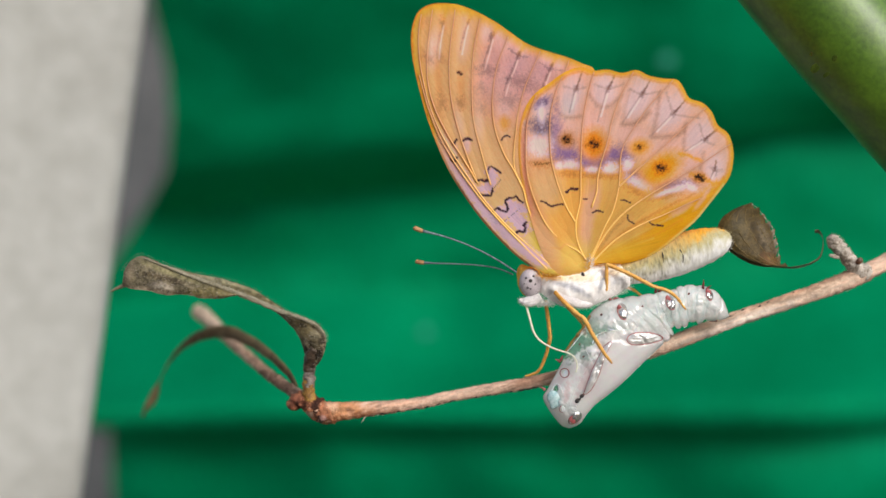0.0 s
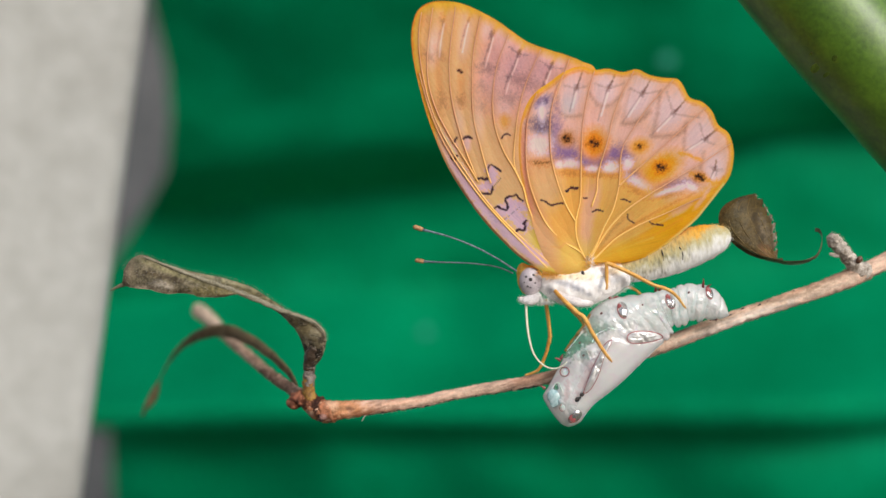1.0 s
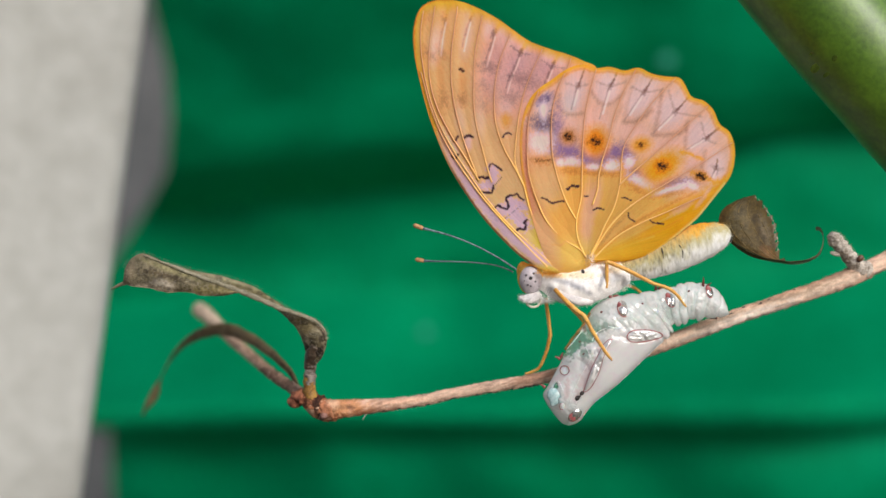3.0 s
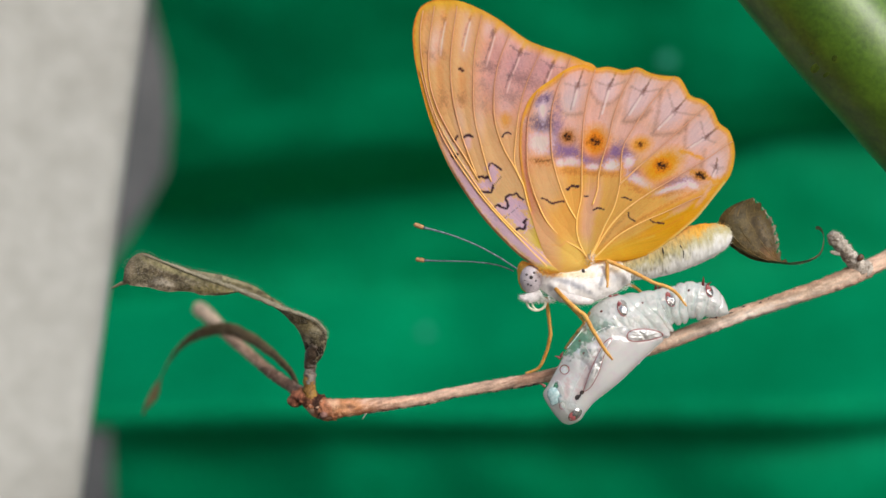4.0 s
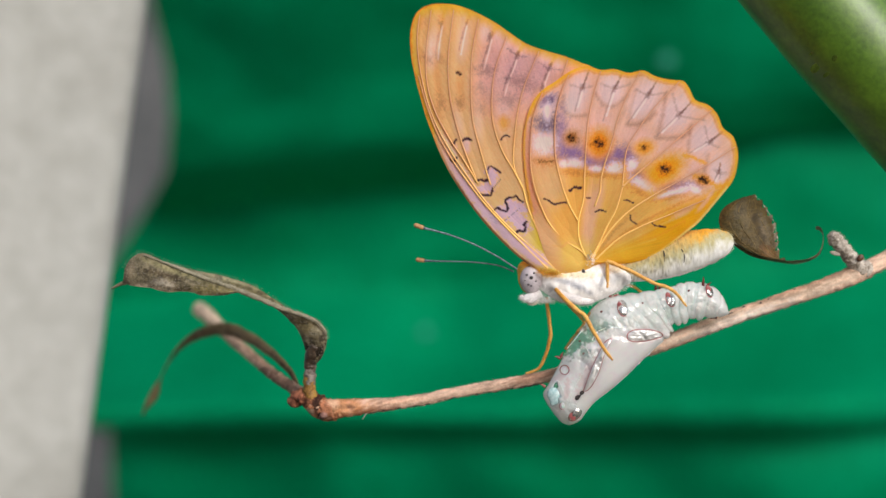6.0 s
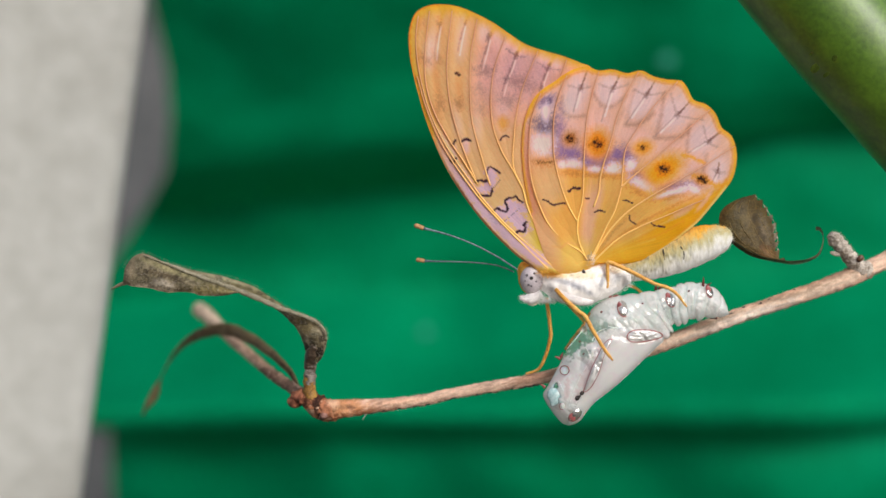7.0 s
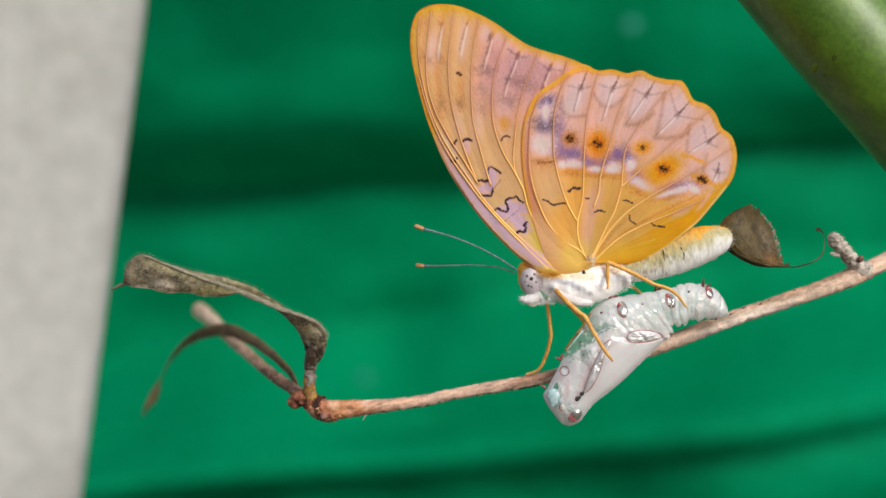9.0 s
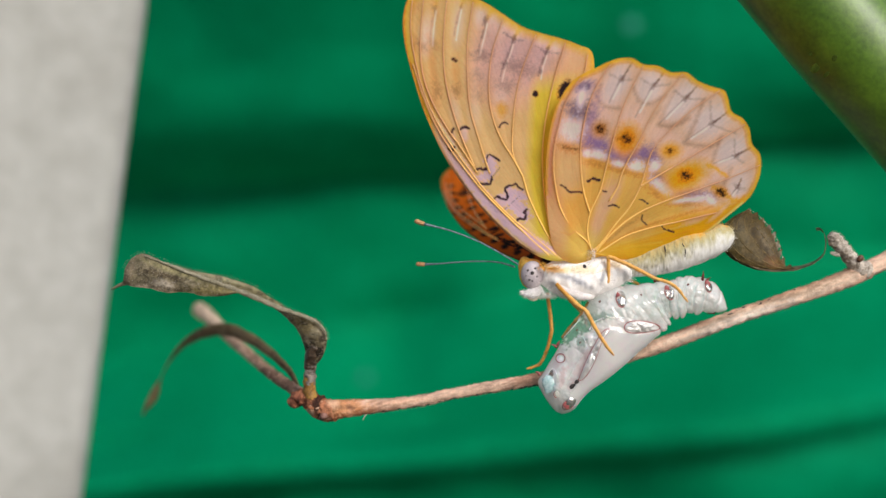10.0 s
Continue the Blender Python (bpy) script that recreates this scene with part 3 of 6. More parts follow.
    rib = [(577, 604, -1.9, 1.0), (570, 583, -2.1, 1.8), (546, 566, -2.0, 3), (500, 550, -1.8, 4), (450, 529, -1.6, 4.4), (400, 509, -1.5, 4), (350, 491, -1.4, 3.4), (300, 472, -1.3, 2.4), (252, 454, -1.0, 1.0)]
    part("midrib", mesh("midrib", *sweep(rib, 160, 12, o, 0.5, 1.4, 0.0004, seed=3), MIDRIB), leaf, "pale midrib")
    back = [(512, 552, 0.2), (480, 530, 0.5), (450, 511, 0.8), (410, 496, 0.9), (370, 487, 0.9), (340, 481, 0.6), (310, 473, 0.2)]
    backb = [(508, 552, 0.0), (470, 536, -0.4), (440, 524, -0.6), (405, 510, -0.6), (370, 497, -0.6), (336, 486, -0.6), (308, 476, -0.4)]
    hoar = laid(o, (118, 112, 84), (((80, 72, 44), 440, 518, 60, 5, 24, 0.7), ((158, 152, 122), 390, 494, 50, 4, 16, 0.7)), 2.2, 0.4, 1.1)
    part("far_half", tint(mesh("far_half", *ruled(back, backb, 120, 12, o, 0, 2.0, 1.5, 5), DRY_LEAF), hoar), leaf, "hoary far half of the leaf")
    tip = [(222, 503, -0.4, 4), (210, 507, 0, 2.8), (196, 514, 0.4, 1.4)]
    part("tip", tint(mesh("tip", *sweep(tip, 14, 8, o), DRY_LEAF), laid(o, (150, 138, 114), ())), leaf)
    fuzz = [(a[0], a[1], a[2], 2.5) for a in ra[2:]]
    fuzz2 = [(a[0], a[1], a[2], 1.5) for a in back]
    part("leaf_hair", mesh("leaf_hair", *joined(hairs(fuzz, 1500, 5, 0.08, o, 8), hairs(fuzz2, 500, 4.5, 0.08, o, 9), down(blade, 900, 4.0, 0.12, 17)), HAIR), leaf, "short pale hairs")
    # the thin drooping leaf behind
    mid = [(526, 690, 3, 4), (514, 664, 5, 6), (484, 632, 8, 8), (446, 604, 13, 11), (400, 586, 18, 13), (356, 592, 22, 11), (322, 613, 26, 6), (302, 636, 28, 3),
           (290, 656, 29, 1.3), (283, 672, 30, 1.6), (276, 690, 30, 7), (268, 708, 30, 9), (258, 722, 30, 5), (251, 738, 30, 1.2)]
    q = smooth_path(mid, 60)
    g = np.gradient(q[:, :2], axis=0)
    g /= np.linalg.norm(g, axis=1)[:, None]
    ca = [(a[0] - d[1] * a[3] * 0.86, a[1] + d[0] * a[3] * 0.86, a[2] - 0.3) for a, d in zip(q, g)]
    cb = [(a[0] + d[1] * a[3] * 0.86, a[1] - d[0] * a[3] * 0.86, a[2] + 0.5) for a, d in zip(q, g)]
    part("leaf", mesh("leaf", *ruled(ca, cb, 200, 12, o, -0.4, 2.0, 1.6, 21), OLIVE_LEAF), t, "thin brown leaf drooping in an arc")
    # the stub and the curled leaf hanging at its thread
    stub = [(1530, 482, 0.6, 19), (1516, 474, 0.2, 15), (1500, 455, -0.3, 12), (1486, 437, -0.8, 13), (1474, 424, -1.1, 12), (1468, 417, -1.2, 6)]
    part("stub", mesh("stub", *sweep([(x, y, d, r * 0.92) for x, y, d, r in stub], 110, 30, o, rough=3.4, grain=0.0005, seed=13), STUB), t, "broken grey stub with crumbling bark")
    part("stub_hair", mesh("stub_hair", *hairs(stub, 900, 4, 0.2, o, 15), STUB), t)
    part("bark_flake", mesh("bark_flake", *blob(1476, 452, -0.8, 9, 4, o, -15, 2, 14, 8, 0.9, 6), STUB), t, "loose flake of bark")
    part("bud", mesh("bud", *blob(1520, 461, -0.9, 7, 5, o, 40, 4, 18, 12, 0.7, 3), NODE), t, "small dark dried bud")
    return t


def build_hanging_leaf():
    """The cupped leaf that swings on its dry stalk; its space starts at the stalk's end."""
    o = np.array(LEAF_PIVOT)
    ra = [(1394, 466, -1), (1376, 463, -1.2), (1336, 455, -1.4), (1310, 441, -1.6), (1287, 422, -1.7), (1274, 400, -1.6), (1273, 378, -1.3), (1284, 362, -1.1), (1300, 353, -1.0), (1318, 347, -0.9)]
    rb = [(1394, 465, -1), (1380, 458, -0.4), (1373, 444, -0.2), (1373, 426, 0.0), (1371, 408, 0.0), (1367, 390, 0.0), (1356, 371, 0.0), (1346, 354, -0.2), (1334, 344, -0.5)]
    brown = laid(o, (86, 72, 40), (((168, 160, 146), 1370, 412, 3, 34, -4, 0.6), ((150, 142, 126), 1362, 376, 3, 20, -24, 0.5), ((120, 108, 88), 1354, 412, 10, 32, -14, 0.7), ((62, 48, 24), 1342, 416, 6, 40, -14, 0.6), ((122, 86, 46), 1356, 446, 16, 10, 40, 0.7), ((74, 66, 30), 1296, 386, 20, 40, 10, 0.6), ((104, 92, 62), 1318, 380, 8, 34, 0, 0.5)), 2.6, 0.3, 0.85)
    leaf = part("hanging_leaf", tint(mesh("hanging_leaf", *ruled(ra, rb, 150, 40, o, -0.9, 3.0, 2.0, 31, 9.0, 9), DARK_LEAF), brown), twig,
                "dark olive-brown cupped dry leaf with a toothed edge", LEAF_PIVOT - TWIG_AT)
    # its narrow end stands edge-on to the lens
    stalk = [(1284, 404, -1.4), (1296, 424, -1.4), (1316, 440, -1.3), (1340, 452, -1.2), (1362, 459, -1.1), (1380, 463, -1.0), (1396, 466, -1.0), (1424, 464, -1), (1444, 455, -1), (1453, 438, -1), (1455, 420, -1), (1450, 409, -1), (1443, 407, -1)]
    half = (0.3, 1.1, 1.9, 2.4, 2.7, 2.8, 2.7, 2.1, 1.3, 0.8, 0.5, 0.4, 0.25)
    pale = laid(o, (128, 114, 90), (((186, 178, 162), 1420, 468, 34, 2.5, -4, 0.8), ((64, 52, 34), 1420, 462, 40, 2.5, 0, 0.6), ((176, 166, 150), 1448, 412, 12, 12, 0, 0.8)), 2.0, 0.4, 0.9, 0)
    strip = part("leaf_end", tint(mesh("leaf_end", *ruled([(x, y - 3.0, d - w) for (x, y, d), w in zip(stalk, half)], [(x, y + 3.0, d + w) for (x, y, d), w in zip(stalk, half)], 150, 16, o, 0.0, 3.0, 2.4, 35), DARK_LEAF), pale), leaf, "grey twisted narrow end of the leaf")
    edge = [(x + 0.5, y, d - 0.05, 0.4) for x, y, d in rb[2:]]
    part("torn_edge", mesh("torn_edge", *sweep(edge, 90, 8, o, 1.0, 2.0, 0.0004, 33), STUB), leaf, "pale torn edge")
    qa, qb = smooth_path(ra, 100), smooth_path(rb, 100)
    for w in (0.2, 0.4, 0.6, 0.8):
        pts = []
        for k in range(14, 97, 7):
            p = qa[k] * (1 - w) + qb[k] * w
            pts.append((p[0], p[1], p[2] - 0.9 * 4 * w * (1 - w), 0.7))
        part("leaf_vein", tint(mesh("leaf_vein", *sweep(pts, 50, 6, o, 1.0, 0.8, 0.0003, 5), DARK_LEAF), laid(o, (110, 94, 56), ())), leaf)
    return leaf, strip


twig = build_twig()
hanging_leaf, leaf_end = build_hanging_leaf()

# ---------------------------------------------------------------- the empty chrysalis
SHELL_AT = S(1288, 552, -1.0)
# paired places along the back and along the belly of the skin, from the tail to the head
BACK = [(1289, 554), (1286, 543), (1277, 524), (1262, 510), (1240, 503), (1217, 502), (1200, 505), (1188, 511), (1168, 514), (1140, 519), (1110, 523), (1082, 528), (1061, 538),
        (1045, 552), (1033, 576), (1017, 598), (1003, 620), (992, 644), (981, 664), (969, 686), (961, 701), (968, 718), (982, 738), (994, 751), (1003, 755)]
BELLY = [(1291, 557), (1286, 561), (1270, 566), (1251, 566), (1235, 571), (1224, 568), (1213, 577), (1200, 580), (1190, 578), (1192, 590), (1182, 602), (1166, 614), (1147, 632),
         (1132, 646), (1114, 664), (1092, 684), (1072, 700), (1056, 712), (1046, 722), (1038, 732), (1033, 739), (1028, 746), (1019, 752), (1011, 755), (1006, 756)]
CASE_LINE = [(1194, 590), (1172, 600), (1140, 609), (1112, 608), (1084, 603), (1066, 624), (1052, 652), (1038, 682), (1030, 702), (1022, 716), (1016, 730)]
FOLDS = (0.085, 0.135, 0.180, 0.225, 0.268, 0.312, 0.352, 0.392, 0.43)


def stations(points, n):
    """n places, evenly by pair number, along a Catmull-Rom line."""
    p = np.array(points, float)
    u = np.linspace(0, len(p) - 1, n)
    i = np.minimum(u.astype(int), len(p) - 2)
    f = (u - i)[:, None]
    a, b, c, d = p[np.maximum(i - 1, 0)], p[i], p[i + 1], p[np.minimum(i + 2, len(p) - 1)]
    return 0.5 * (2 * b + (c - a) * f + (2 * a - 5 * b + 4 * c - d) * f ** 2 + (3 * b - a - 3 * c + d) * f ** 3)


def case_side(x, y):
    """Signed distance in units to the upper rim of the wing case, positive on the case."""
    q = smooth_path(CASE_LINE, 60)
    d = np.hypot(q[:, 0] - x, q[:, 1] - y)
    i = int(np.argmin(d))
    t = q[min(i + 1, 59)] - q[max(i - 1, 0)]
    return float(d[i]) * (1 if t[0] * (y - q[i, 1]) - t[1] * (x - q[i, 0]) < 0 else -1)


def shell_sheet(n=400, m=80):
    """Front and back of the skin between its two rails, with folds, ridges and dents; also the front's places."""
    a, b = stations(BACK, n), stations(BELLY, n)
    front, vs, fs = np.zeros((n, m, 3)), [], []
    for i in range(n):
        u = i / (n - 1)
        wide = math.dist(a[i], b[i]) / 2
        mid = float(np.interp(u, [0, 0.15, 0.4, 0.75, 1], [-2.3, -2.8, -3.5, -3.5, -3.0]))
        tail = float(np.clip((0.50 - u) / 0.12, 0, 1))
        nip = sum(math.exp(-((u - f) / 0.007) ** 2) for f in FOLDS) * tail * 0.055
        top, low = a[i] * (1 - nip * 0.6) + b[i] * nip * 0.6, b[i] * (1 - nip) + a[i] * nip
        for j in range(m):
            v = j / (m - 1)
            x, y = top * (1 - v) + low * v
            arch = math.sin(math.pi * v) ** 0.55
            w = u + 0.012 * noise.noise(Vector((v * 3.1, u * 9, 2))) + 0.02 * (v - 0.5) * (1 - 2 * tail)
            fold = sum(0.35 * math.exp(-((w - f - 0.012) / 0.010) ** 2) - math.exp(-((w - f) / 0.0055) ** 2) for f in FOLDS) * tail
            p = Vector((x / 40 - y / 60, y / 44 + x / 90, 1))
            hollow = math.exp(-((x - 1035) / 34) ** 2 - ((y - 604) / 34) ** 2)
            crease = 1.2 * abs(noise.noise(p)) + 0.6 * abs(noise.noise(p * 2.3)) + 0.25 * abs(noise.noise(p * 5)) - 0.35
            k = case_side(x, y) if u > 0.3 else -99
            on = 1 / (1 + math.exp(-k / 2.2)) if k > -90 else 0.0
            ridge = math.exp(-(k / 3.0) ** 2) if k > -90 else 0.0
            up = 0.66 * wide * arch ** (1 - 0.45 * on) + 3.2 * fold * arch ** 0.5 + ((1 - on) * (4.5 * (u < 0.66) + 1.5 + 3.0 * min(1.0, max(0.0, (u - 0.7) / 0.1)) + 9 * hollow)) * crease * arch + 3.0 * on * arch + 1.4 * ridge * arch + 1.5 * on * arch * noise.noise(Vector(((0.643 * y - 0.765 * x) / 80, (0.643 * x + 0.765 * y) / 10, 4)))
            front[i, j] = x, y, mid - up * UNIT * 1000
    for side in (0, 1):
        for i in range(n):
            for j in range(m):
                x, y, mm = front[i, j]
                if side:
                    u = i / (n - 1)
                    mid = float(np.interp(u, [0, 0.15, 0.4, 0.75, 1], [-2.3, -2.8, -3.5, -3.5, -3.0]))
                    mm = mid + 0.55 * (mid - mm)
                vs.append(S(x, y, mm))
    g = n * m
    for i in range(n - 1):
        for j in range(m - 1):
            f = (i * m + j, i * m + j + 1, (i + 1) * m + j + 1, (i + 1) * m + j)
            fs += [f, tuple(g + k for k in reversed(f))]
        for j in (0, m - 1):
            p, q = i * m + j, (i + 1) * m + j
            fs.append((p, q, g + q, g + p))
    return front.reshape(-1, 3), vs, fs


SHELL_FRONT, SHELL_VERTS, SHELL_FACES = shell_sheet()


def on_shell(x, y, lift=0.0):
    """mm of the skin's near side at a drawing point."""
    d = np.hypot(SHELL_FRONT[:, 0] - x, SHELL_FRONT[:, 1] - y)
    return float(SHELL_FRONT[int(np.argmin(d)), 2]) - lift


def patch(points, o, lift, width, closed=True, seg=8):
    """A thin ridge lying on the shell along drawing points."""
    p = smooth_path(points, 40, closed)
    if closed:
        p = np.concatenate([p, p[:1]])
    return sweep([(a[0], a[1], on_shell(a[0], a[1], lift), width) for a in p], 90, seg, o)


def mirror_plate(points, o, lift, seed, rugged=0.12, dome=0.22):
    """A domed plate inside an outline on the shell."""
    m = 56
    p = smooth_path(points, m, True)
    c = p.mean(0)
    vs, fs = [], []
    steps = (1.0, 0.9, 0.78, 0.66, 0.54, 0.42, 0.3, 0.18, 0.08)
    for s in steps:
        for a in p:
            x, y = c + (a - c) * s
            v = S(x, y, on_shell(x, y, lift + dome * (1 - s * s)))
            dent = abs(wobble(v, 0.0006, seed)) + 0.6 * abs(wobble(v, 0.0003, seed + 3))
            vs.append(v + np.array((0, -dent * rugged / 1000 * min(1.0, 4 * (1 - s)), 0)) - np.array(o))
    for k in range(len(steps) - 1):
        for j in range(m):
            i = (j + 1) % m
            fs.append((k * m + j, k * m + i, (k + 1) * m + i, (k + 1) * m + j))
    fs.append(tuple((len(steps) - 1) * m + j for j in range(m)))
    return vs, fs


def oval(x, y, rx, ry, turn=0):
    ca, sa = math.cos(radians(turn)), math.sin(radians(turn))
    return [(x + rx * math.cos(a) * ca - ry * math.sin(a) * sa, y + rx * math.cos(a) * sa + ry * math.sin(a) * ca) for a in [k * math.pi / 5 for k in range(10)]]


def clearness(px, py):
    """Where the skin is thin and clear: the opened back, less over the tail, hardly on the wing case."""
    c = np.full(len(px), 0.06)
    for cx, cy, rx, ry, turn, much in ((1018, 612, 32, 13, -52, 0.85), (1044, 600, 18, 12, -40, 0.8), (1066, 582, 24, 9, -10, 0.65), (1035, 630, 10, 10, 0, 0.6), (1090, 574, 26, 10, 0, 0.35), (1150, 560, 40, 26, 0, 0.25), (1060, 552, 22, 16, 0, 0.3),
                                       (1225, 540, 46, 30, 0, 0.16), (1050, 575, 10, 18, 20, 0.5), (983, 687, 4, 6, 20, 0.9)):
        ca, sa = math.cos(radians(turn)), math.sin(radians(turn))
        d = np.hypot(((px - cx) * ca + (py - cy) * sa) / rx, (-(px - cx) * sa + (py - cy) * ca) / ry) + 0.9 * (fog(px, py, 7, 3) - 0.5) + 0.5 * (fog(px, py, 2.5, 6) - 0.5)
        c = np.maximum(c, much * np.clip((1.25 - d) / 0.5, 0, 1))
    return c


def build_chrysalis():
    o = np.array(SHELL_AT)
    t = thing("chrysalis", o, "empty milky translucent chrysalis skin with silver spots, hanging from the twig", "chrysalis")
    # the narrow grey-green marks paint shade into the tail's fold valleys
    milk = laid(o, (245, 242, 247), (((234, 248, 250), 1210, 540, 90, 50, -10, 0.8), ((150, 198, 204), 982, 705, 10, 16, -20, 1.0), ((234, 244, 240), 1120, 560, 60, 40, 0, 0.6), ((252, 236, 242), 1085, 655, 75, 44, -40, 0.75),
                                     ((204, 178, 172), 1034, 672, 8, 40, 25, 0.35), ((226, 198, 196), 1004, 690, 5, 26, 10, 0.6), ((214, 226, 224), 1008, 720, 14, 7, 20, 0.6), ((232, 204, 204), 990, 672, 14, 8, -30, 0.5), ((214, 224, 220), 1246, 540, 3, 30, 14, 0.6), ((214, 224, 220), 1226, 544, 3, 30, 14, 0.7), ((214, 224, 220), 1206, 548, 3, 32, 14, 0.7), ((214, 224, 220), 1184, 556, 4, 34, 14, 0.7), ((214, 224, 220), 1160, 560, 4, 34, 14, 0.5), ((214, 224, 220), 1136, 562, 3, 34, 14, 0.4), ((236, 190, 186), 1180, 596, 26, 6, -20, 0.35), ((206, 186, 170), 1022, 590, 20, 6, -55, 0.7)), 3.0, 0.05, 1.04)
    me = tint(mesh("skin", np.array(SHELL_VERTS) - o, SHELL_FACES, SHELL), milk)
    clear = clearness(SHELL_FRONT[:, 0], SHELL_FRONT[:, 1])
    clear = np.concatenate([clear, np.maximum(clear, 0.25)])
    me.attributes.new("clear", "FLOAT", "POINT").data.foreach_set("value", clear.astype(np.float32))
    part("skin", me, t, "milky wrinkled skin, clear over the opened back")
    for outline, name, width in ((oval(1102, 549, 9, 15, -14), "a", 0.9), (oval(1187, 534, 8, 13, -20), "b", 0.9), (oval(1256, 520, 6, 10, -15), "c", 0.8), (oval(1018, 738, 14, 8, -38), "d", 0.7),
                          ([(1110, 602), (1113, 592), (1126, 587), (1150, 587), (1168, 592), (1173, 597), (1164, 602), (1142, 607), (1120, 608)], "e", 1.0),
                          ([(1083, 603), (1070, 610), (1058, 632), (1047, 655), (1036, 685), (1033, 697), (1046, 688), (1060, 662), (1070, 630)], "f", 0.8),
                          (oval(999, 658, 8, 8), "g", 0.9), (oval(995, 722, 5, 6), "h", 0.6)):
        plate = part("silver_spot", mesh("silver_spot", *mirror_plate(outline, o, 0.10 if name not in "gh" else 0.02, ord(name), 0.46 if name in "ef" else 0.06, 0.03 if name in "gh" else 0.22), BRIGHT_SILVER if name in "ef" else WING_CASE if name in "gh" else SILVER), t, "mirror-like silver spot with a red rim")
        arc, full = (outline, True) if name in "efg" else (outline[2:8], False)
        part("rim", mesh("rim", *patch(arc, o, 0.12, width * 0.8, full), RED_RIM), plate, "thin red rim")
    for x, y, k in ((1097, 544, 5), (1182, 526, 6), (1253, 514, 6), (1013, 741, 6)):
        part("dark_fleck", mesh("dark_fleck", *blob(x, y, on_shell(x, y, 0.26), k * 0.7, k, o, 20, 1.2, 12, 8, 0.5, k), RED_RIM), t)
    for x, y, r in ((1064, 555, 2.4), (1137, 540, 2.2), (1026, 607, 2.4), (1033, 629, 2.2), (1219, 518, 2.4), (1030, 698, 3.6), (1022, 708, 4.4), (1026, 704, 3.2)):
        part("dark_dot", mesh("dark_dot", *blob(x, y, on_shell(x, y, 0.05), r, r * 0.8, o, 40, r * 0.3, 14, 8, 0.8, x), DARK if r > 3 else SPINE), t)
    for x, y, dx, dy in ((1080, 527, -3, -13), (1086, 526, 10, -1), (1160, 514, 2, -13), (1166, 513, 8, -6), (1244, 508, 1, -15), (1250, 509, 9, -6), (992, 636, -11, -2), (993, 633, 4, -7), (1268, 563, -14, 5), (1281, 559, 9, -4), (964, 686, -8, -3)):
        d = on_shell(x, y + 4) + 0.3
        pts = [(x, y + 2, d, 3.0), (x + dx * 0.5, y + dy * 0.5, d - 0.1, 1.6), (x + dx, y + dy, d - 0.2, 0.4)]
        part("spine", mesh("spine", *sweep(pts, 10, 8, o, rough=0.8, grain=0.0003), RED_RIM if 1075 < x < 1095 or x < 1000 else SPINE), t, "short dark red spine")
    part("blister", mesh("blister", *blob(982, 705, on_shell(982, 705, -0.16), 11, 16, o, -18, 6, 24, 16, 0.5, 4), BLUE_FILM), t, "bluish bulging blister")
    edge = stations(BELLY, 120)[58:100]
    bead = [(x - 1.0, y - 1.0, -3.9, 1.1) for x, y in edge]
    part("keel", mesh("keel", *sweep(bead, 160, 14, o, 1.0, 1.2, 0.0003, 6, lambda u: 0.9 + 0.2 * abs(math.sin(u * 47 + 3 * math.sin(u * 11)))), WING_CASE), t, "beaded glossy edge of the wing case")
    rind = [(1044, 556), (1036, 572), (1024, 588), (1010, 606), (1000, 622)]
    part("dry_rim", mesh("dry_rim", *sweep([(x, y, on_shell(x + 3, y + 3, -0.2), 2.0) for x, y in rind], 60, 10, o, 1.0, 1.4, 0.0004, 7), YELLOW_JOINT), t, "dry brown rim of the split")
    # torn films standing over the opened back
    for pts, w in (([(1002, 622), (1016, 606), (1030, 588)], 0.9), ([(1022, 634), (1026, 622), (1036, 618), (1042, 628)], 0.8), ([(1048, 606), (1056, 592), (1072, 584)], 0.9), ([(1060, 612), (1052, 600), (1050, 586)], 0.7), ([(1076, 580), (1092, 584), (1108, 582)], 0.8),
                   ([(1064, 606), (1048, 634), (1030, 664), (1016, 692), (1008, 716)], 0.6), ([(976, 690), (984, 678), (990, 680), (996, 694)], 0.8), ([(1116, 560), (1128, 574), (1124, 586)], 0.7), ([(1160, 540), (1172, 566), (1186, 580)], 0.8)):
        part("torn_film", mesh("torn_film", *patch(pts, o, 0.04, w, False), WING_CASE), t)
    return t


chrysalis = build_chrysalis()

